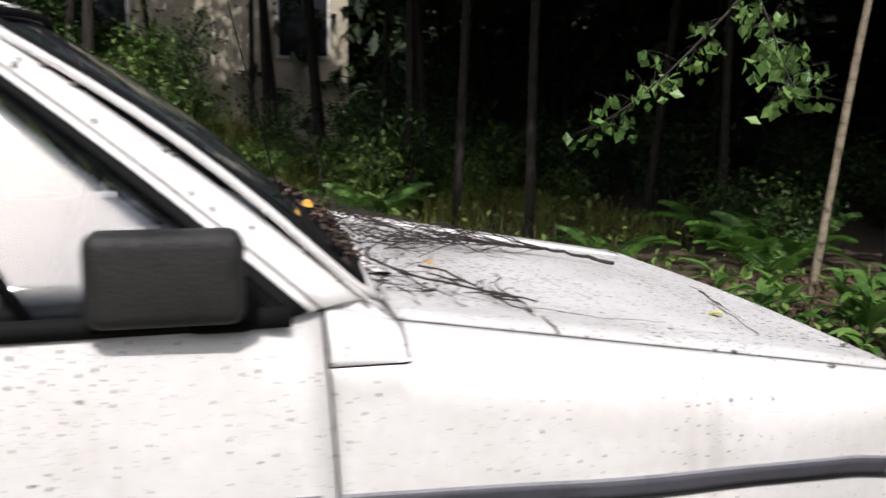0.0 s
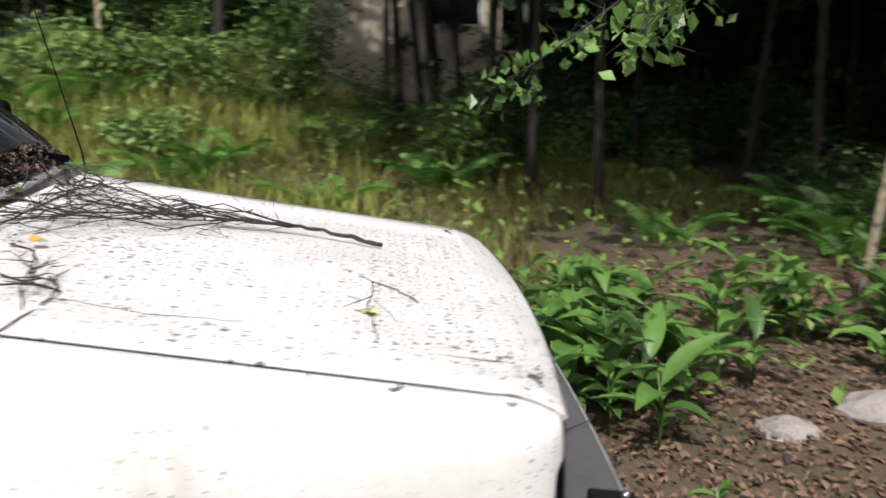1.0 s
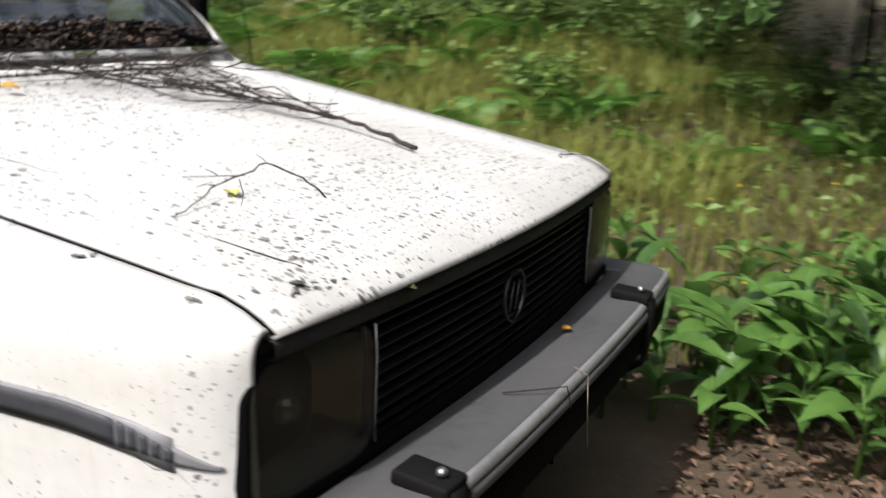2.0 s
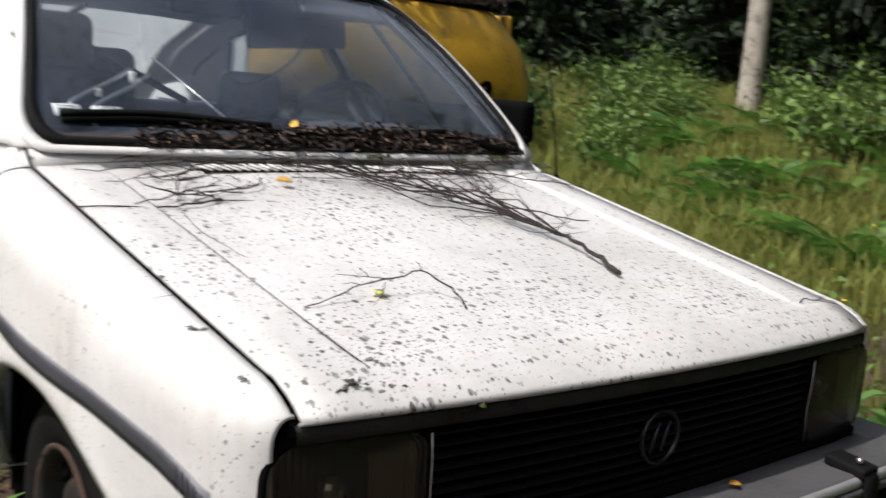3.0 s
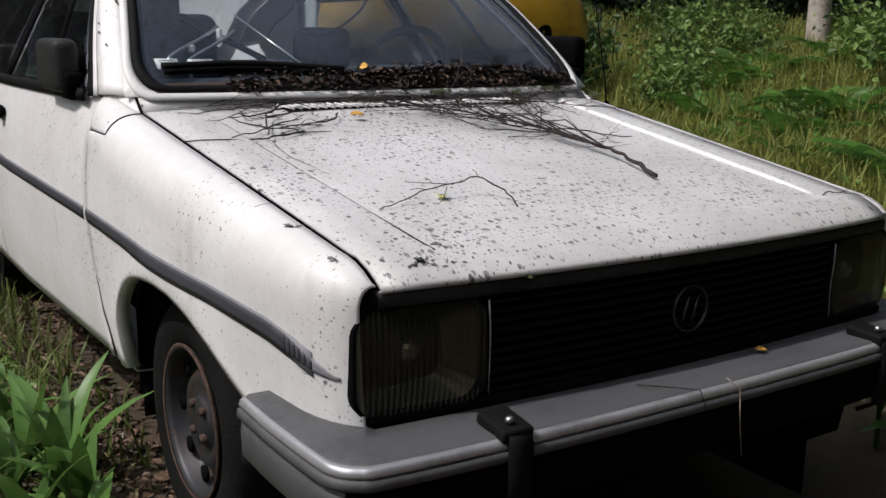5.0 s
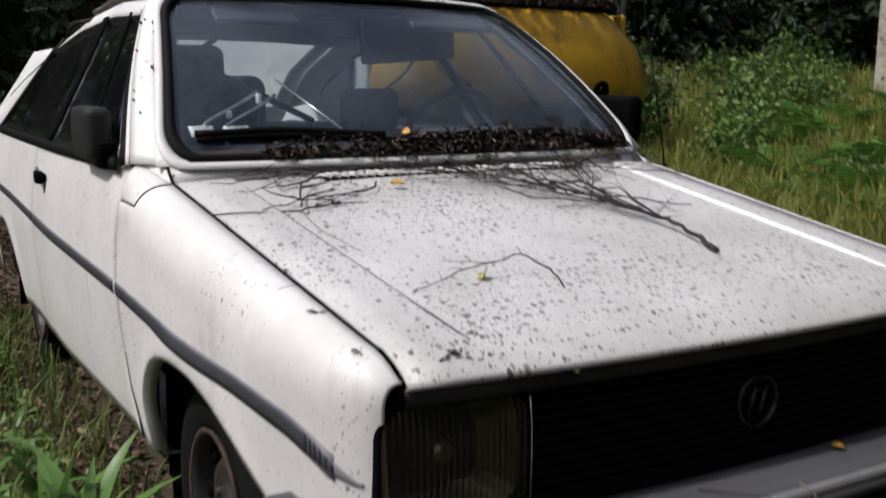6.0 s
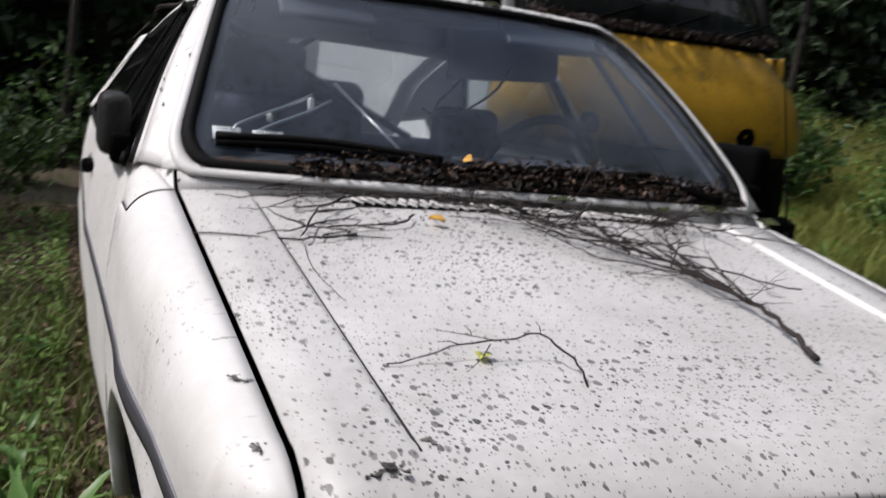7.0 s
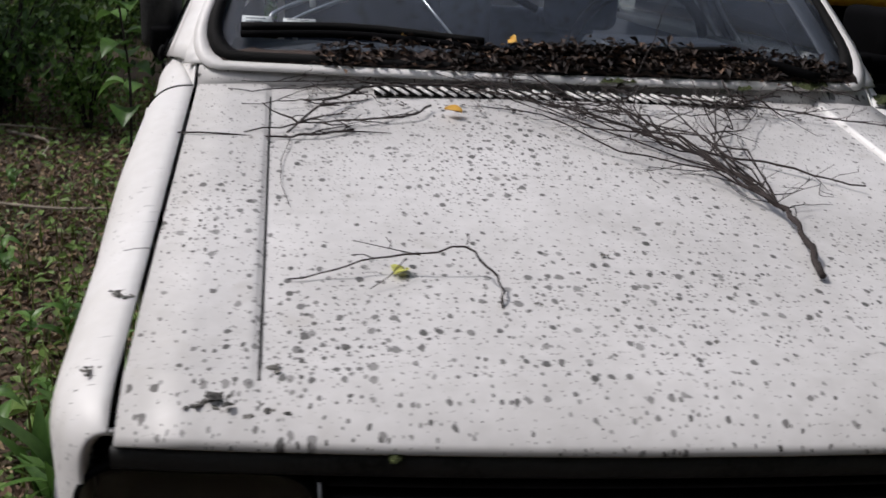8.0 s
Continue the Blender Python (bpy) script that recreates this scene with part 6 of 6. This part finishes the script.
def tree(name, label, height, base, radius, n, size, trunk_r, bark, leafm, seed, limbs=10, lean=(0, 0)):
    nrg = np.random.default_rng(seed); rng = random.Random(seed)
    th = thing(name, label, "tree", "trees of the wood")
    top = Vector((lean[0], lean[1], height))
    tp = smooth_path([Vector((0, 0, -0.1)), top * 0.35 + Vector((rng.uniform(-0.1, 0.1), rng.uniform(-0.1, 0.1), 0)), top * 0.7 + Vector((rng.uniform(-0.1, 0.1), 0, 0)), top], 6)
    part("trunk", mesh_from("trunk", *tube_data(tp, trunk_r, trunk_r * 0.25, 10, 0.06, rng)), bark, th)
    lm, cents = [], []
    for k in range(limbs):
        z = base + (height - base) * (k + rng.random()) / limbs * 0.95
        a = k * 2.4 + rng.uniform(-0.4, 0.4)
        b = top * (z / height)
        L = radius * rng.uniform(0.6, 1.05) * (1 - 0.55 * (z - base) / max(0.1, height - base))
        p = smooth_path([b, b + Vector((math.cos(a) * L * 0.5, math.sin(a) * L * 0.5, L * 0.22)), b + Vector((math.cos(a) * L, math.sin(a) * L, L * 0.12))], 5)
        lm.append(tube_data(p, trunk_r * 0.3, 0.006, 5))
        for q in range(n // limbs):
            t = rng.uniform(0.2, 1.0)
            c = p[int(t * (len(p) - 1))]
            g = 0.16 + 0.16 * radius * 0.5
            cents.append((c.x + rng.gauss(0, g), c.y + rng.gauss(0, g), c.z + rng.gauss(0, g * 0.8)))
    part("branchwork", mesh_from("branchwork", *join(lm)), bark, th)
    part("crown", mesh_from("crown", *leaves_data(cents, nrg.uniform(0.6, 1.25, len(cents)) * size, nrg, 0.4, 0.7, 0.12), False), leafm, th)
    return th


def spruce(seed, height, radius):
    nrg = np.random.default_rng(seed); rng = random.Random(seed)
    th = thing("spruce", "dark spruce tree in the shade of the wood", "tree", "trees of the wood")
    part("trunk", mesh_from("trunk", *tube_data([(0, 0, -0.1), (0, 0, height * 0.5), (0, 0, height)], 0.13, 0.02, 8)), BARK, th)
    cents, lm = [], []
    n = 70
    for k in range(n):
        z = 0.35 + (height - 0.4) * (k / n)
        a = k * 2.4
        L = radius * (1 - 0.9 * k / n) * rng.uniform(0.75, 1.1)
        p = [(0, 0, z), (math.cos(a) * L * 0.5, math.sin(a) * L * 0.5, z - 0.06 * L), (math.cos(a) * L, math.sin(a) * L, z - 0.22 * L)]
        lm.append(tube_data(p, 0.02, 0.005, 4))
        for q in range(56):
            t = rng.uniform(0.15, 1.0)
            cents.append((math.cos(a) * L * t + rng.gauss(0, 0.12), math.sin(a) * L * t + rng.gauss(0, 0.12), z - 0.2 * L * t * t - abs(rng.gauss(0, 0.07))))
    part("branchwork", mesh_from("branchwork", *join(lm)), BARK, th)
    part("crown", mesh_from("crown", *leaves_data(cents, nrg.uniform(0.20, 0.42, len(cents)), nrg, 0.45, 0.4, 0.05), False), NEEDLE, th)
    return th


rng = random.Random(91)
pl = []
for k in range(34):
    pl.append((-17 + k * 1.0 + rng.uniform(-0.4, 0.4), 17.5 + rng.uniform(0, 2.5)))
for k in range(18):
    x = -16 + k * 1.7 + rng.uniform(-0.4, 0.4)
    if -3.0 < x < 2.6:
        continue
    pl.append((x, 12.0 + rng.uniform(0, 2.5)))
for k in range(16):
    pl.append((-17 + rng.uniform(-1.5, 1.5), -9 + k * 1.6))
for k in range(12):
    pl.append((-13.0 + rng.uniform(-1, 1), -11 + k * 0.95 + rng.uniform(-0.3, 0.3)))
for k in range(9):
    pl.append((-9 + k * 0.9 + rng.uniform(-0.4, 0.4), -6.5 - 0.4 * k + rng.uniform(-0.5, 0.5)))
for k in range(22):
    pl.append((-22 + k * 2.4 + rng.uniform(-0.8, 0.8), -19 + rng.uniform(-3, 1)))
for k in range(14):
    pl.append((16 + rng.uniform(-2, 2), -16 + k * 2.4))
# unseen row behind the camera, added to keep sky light off the car's nose
for k in range(16):
    pl.append((6.0 + rng.uniform(0, 2.2), -5.5 + k * 0.85))
for k in range(10):
    pl.append((4.8 + k * 0.9, 8.0 + rng.uniform(-1, 4)))
scatter([spruce(1, 7.5, 1.6), spruce(2, 6.0, 1.4)], pl, 0.8, 1.25, 3)
alders = [tree("broadleaf_tree", "tall thin tree with a dark trunk at the wood's edge", 7.5, 2.6, 1.7, 2600, 0.13, 0.06, BARK, LEAF_SHADED, 5), tree("broadleaf_tree", "tall thin tree with a dark trunk at the wood's edge", 6.5, 1.9, 1.5, 2400, 0.12, 0.045, BARK, LEAF_SHADED, 6)]
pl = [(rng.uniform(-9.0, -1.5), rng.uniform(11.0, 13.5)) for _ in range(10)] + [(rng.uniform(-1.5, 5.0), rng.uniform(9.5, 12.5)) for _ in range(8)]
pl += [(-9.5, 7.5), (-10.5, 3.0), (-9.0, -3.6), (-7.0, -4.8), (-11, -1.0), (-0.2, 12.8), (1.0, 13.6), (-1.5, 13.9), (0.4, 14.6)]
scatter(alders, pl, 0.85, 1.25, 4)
# crowns added above the view to shade the wood; the last two darken the nose
shade_canopy = [tree("broadleaf_tree", "spreading dark tree added for shade, its crown overhanging the undergrowth", 7.0, 2.7, 3.2, 7600, 0.26, 0.04, BARK, LEAF_SHADED, 7, 16)]
scatter(shade_canopy, [(3.9, 3.1), (4.9, 5.0), (2.6, 5.6), (0.9, 5.7), (0.7, 6.5), (1.2, 7.7), (2.2, 7.4), (4.2, 7.2), (6.2, 6.0), (1.4, 9.6), (0.9, 8.8), (3.4, 9.4), (5.6, 1.6), (2.7, 4.5), (3.0, 3.0), (1.3, 5.0), (6.3, -0.9), (6.9, -3.4)], 0.95, 1.15, 9)
b1 = tree("birch_tree", "thin pale birch pole standing in the undergrowth", 7.0, 3.0, 1.2, 1200, 0.09, 0.030, PALE_POLE, LEAF_BIRCH, 12)
b1.location = (-3.55, 10.0, 0.9)
b2 = tree("birch_tree", "large birch with peeling white and brown bark", 9.0, 3.2, 2.2, 2200, 0.10, 0.16, BIRCH_BARK, LEAF_BIRCH, 13)
b2.location = (-6.5, 9.15, 0.3)
# leaning trunk with its unseen crown enlarged to shade the ground behind
b3 = tree("birch_tree", "slim leaning birch with a spotted pale trunk", 6.5, 2.7, 2.5, 5200, 0.105, 0.026, PINE_BARK, LEAF_BIRCH, 14, 16, (1.37, 0.13))
b3.location = (2.05, 2.5, 0)
# low birch branch with sunlit leaves
lb = thing("birch_branch", "hanging birch branch with bright sunlit leaves", "branch")
main = smooth_path([(2.35, 2.6, 2.75), (1.6, 2.2, 2.2), (1.0, 1.6, 1.75), (0.58, 1.32, 1.46), (0.30, 1.20, 1.27), (0.10, 1.18, 1.15)], 8)
side = smooth_path([(1.0, 1.6, 1.75), (0.66, 0.92, 1.53), (0.46, 0.55, 1.41), (0.38, 0.32, 1.29)], 10)
rngb = random.Random(4); nrb = np.random.default_rng(4)
tw = [tube_data(main, 0.010, 0.0015, 6), tube_data(side, 0.005, 0.0012, 5)]
cents = []
for p in main[18:] + side[6:]:
    for q in range(2):
        e = p + Vector((rngb.uniform(-0.12, 0.10), rngb.uniform(-0.14, 0.14), rngb.uniform(-0.11, 0.08)))
        tw.append(tube_data([p, (p + e) / 2 + Vector((0, 0, 0.01)), e], 0.0016, 0.0007, 4))
        for w in range(3):
            t = rngb.uniform(0.3, 1.05)
            cents.append(tuple(p + (e - p) * t + Vector((rngb.gauss(0, 0.02), rngb.gauss(0, 0.02), -0.02))))
part("twig_spray", mesh_from("twig_spray", *join(tw)), BARK, lb)
part("foliage", mesh_from("foliage", *leaves_data(cents, nrb.uniform(0.034, 0.062, len(cents)), nrb, 0.15, 0.75, 0.1), False), LEAF_BIRCH, lb)
for i, (x, y, sx, sy, sz) in enumerate(((1.55, 1.15, 0.20, 0.14, 0.10), (1.1, 1.0, 0.11, 0.09, 0.05), (1.9, 0.9, 0.1, 0.13, 0.05))):
    bm = bmesh.new(); bmesh.ops.create_icosphere(bm, subdivisions=3, radius=1.0)
    for v in bm.verts:
        v.co = Vector((v.co.x * sx, v.co.y * sy, v.co.z * sz)) * (1 + 0.22 * noise.noise(v.co * 1.7 + Vector((i, 0, 0))))
    ob = part("stone", bm, STONE); ob.location = (x, y, ground_z(x, y))
    tagged(ob, "grey stone half buried in the leaf litter", "stone", "stones")

# ---- van and buildings behind ----
van = thing("van", "old van with a yellow nose and white pillars, overgrown", "van")
VX, V0, V1 = -3.40, 0.96, 2.78
vc = (V0 + V1) / 2
def van_sheet(zs, xs_, half, mt, nm, n=17, **kw):
    P = []
    for z, x, hw in zip(zs, xs_, half):
        row = []
        for u in np.linspace(-1, 1, n):
            row.append((x - 0.16 * abs(u) ** 5, vc + hw * u, z))
        P.append(row)
    return part(nm, grid(P), mt, van, thick=0.01, **kw)
van_sheet((1.06, 1.09, 1.20, 1.40, 1.56, 1.60), (VX + 0.02, VX + 0.05, VX + 0.06, VX + 0.01, VX - 0.05, VX - 0.09), (0.90, 0.93, 0.94, 0.88, 0.74, 0.71), VAN_YELLOW, "nose_panel", label="dirty yellow nose panel")
van_sheet((0.45, 0.75, 1.06), (VX - 0.05, VX - 0.02, VX - 0.03), (0.93, 0.94, 0.93), BLACK, "lower_panel")
van_sheet((0.50, 0.53, 0.70, 0.73), (VX + 0.0, VX + 0.09, VX + 0.09, VX + 0.0), (0.95, 0.97, 0.97, 0.95), BLACK, "bumper")
van_sheet((1.60, 1.65), (VX - 0.08, VX - 0.13), (0.79, 0.78), BLACK, "screen_seal")
van_sheet(np.linspace(1.65, 2.35, 6), np.linspace(VX - 0.13, VX - 0.52, 6), np.linspace(0.77, 0.70, 6), VAN_GLASS, "windscreen").visible_shadow = False
van_sheet((2.34, 2.46, 2.52), (VX - 0.50, VX - 0.62, VX - 0.9), (0.74, 0.74, 0.72), VAN_WHITE, "roof_front")
part("roof", box_bm((3.4, 1.5, 0.08), (VX - 2.4, vc, 2.50), 0.03, 3), VAN_WHITE, van)
for s in (-1, 1):
    part("front_pillar", tube([(VX - 0.28, vc + s * 0.80, 1.62), (VX - 0.66, vc + s * 0.74, 2.42)], 0.035, 0.035, 8), VAN_WHITE if s < 0 else TRIM, van)
    part("side_panel", box_bm((3.7, 0.04, 1.10), (VX - 2.1, vc + s * 0.87, 1.05), 0.015), VAN_YELLOW if s > 0 else VAN_WHITE, van)
    part("upper_side", box_bm((3.2, 0.04, 0.85), (VX - 2.4, vc + s * 0.80, 2.02), 0.015), VAN_WHITE, van)
    hl = part("headlamp", lathe([(0.055, -0.01), (0.058, 0.012), (0.045, 0.016), (0.0, 0.010)], 0, (0, 0), 24), BLACK, van)
    hl.rotation_euler = (0, 0, radians(-90)); hl.location = (VX + 0.045, vc + s * 0.46, 1.15)
    for cx in (-0.7, -3.2):
        part("wheel", lathe([(0.18, -0.18), (0.30, -0.17), (0.33, -0.12), (0.33, -0.03), (0.30, 0.0), (0.2, 0.0), (0.0, -0.04)], vc + s * 0.86, (VX + cx, 0.30), 28, s), TYRE, van)
part("engine_bay", box_bm((0.9, 1.66, 0.9), (VX - 0.66, vc, 1.0), 0.05), DARK, van)
# dark sheet added behind the glass for the shade inside the cab
part("cab_bulkhead", box_bm((0.05, 1.5, 0.86), (VX - 1.25, vc, 2.03), 0.01), DARK, van)
for k in range(3):
    part("wiper", tube([(VX - 0.10, vc - 0.4 + k * 0.4, 1.66), (VX - 0.19, vc - 0.1 + k * 0.4, 1.76)], 0.008, 0.006, 6), BLACK, van)
n = 900
u = nr.uniform(-0.95, 0.95, n); xx = VX - 0.02 - nr.random(n) * 0.10 - 0.16 * np.abs(u) ** 5
stuff("van_leaves", "dark leaf mould along the van's windscreen base", "leaf litter", leaves_data([(a, vc + 0.77 * b, 1.615 + 0.4 * max(0, VX - 0.07 - a) + nr.uniform(0, 0.035)) for a, b in zip(xx, u)], nr.uniform(0.02, 0.05, n), nr, 0.6, 0.5, 0.2), LITTER_DARK)

def house(name, label, at, size, wall_m, doors):
    th = thing(name, label, "building", "", "", at)
    w, d, h = size
    part("wall", box_bm((w, d, h), (0, 0, h / 2 - 0.1), 0.01), wall_m, th)
    v = [(-w / 2 - 0.3, -d / 2 - 0.4, h - 0.15), (w / 2 + 0.3, -d / 2 - 0.4, h - 0.15), (w / 2 + 0.3, d / 2 + 0.4, h - 0.15), (-w / 2 - 0.3, d / 2 + 0.4, h - 0.15), (-w / 2 - 0.3, 0, h + 1.3), (w / 2 + 0.3, 0, h + 1.3)]
    part("roof", mesh_from("roof", v, [(0, 1, 5, 4), (2, 3, 4, 5), (0, 4, 3), (1, 2, 5)], False), ROOF, th, thick=0.06)
    for (x, y, z, sx, sy, sz) in doors:
        fr = part("window", box_bm((sx + 0.12, sy, sz + 0.12), (x, y, z), 0.01), WALL_WHITE, th)
        part("pane", box_bm((sx, sy + 0.03, sz), (x, y, z), 0.005), WINDOW_DARK, fr)
    return th


house("house", "pale cream house seen through the trees", (-0.8, 19.0, -0.4), (5.5, 4.5, 4.4), WALL_CREAM, ((-1.7, -2.26, 2.6, 0.9, 0.05, 1.1), (1.9, -2.26, 2.6, 0.9, 0.05, 1.1)))
house("shed", "white wooden shed behind the cars", (-12.5, 4.3, 0), (3.0, 4.0, 3.3), WALL_WHITE, ((1.51, -0.95, 2.15, 0.04, 0.22, 0.5),)).rotation_euler = (0, 0, radians(-42))

# far wood all round, low on the open side
P = []
for k in range(181):
    a = 2 * math.pi * k / 180
    hgt = 13 + 3 * noise.noise((math.cos(a) * 9, math.sin(a) * 9, 1)) + 2 * noise.noise((math.cos(a) * 40, math.sin(a) * 40, 2))
    if math.sin(a) < -0.3:
        hgt *= 0.62
    r = 55 + 3 * noise.noise((math.cos(a) * 20, math.sin(a) * 20, 5))
    P.append([(r * math.cos(a), r * math.sin(a), z) for z in np.linspace(-1, hgt, 6)])
tagged(part("backdrop", grid(P), mat("far_wood", (0.018, 0.026, 0.012), 0.95, vary=0.5, scale=0.5, bump=1.0, bscale=2.0)), "dark distant wood behind the trees", "backdrop", "", "structure")
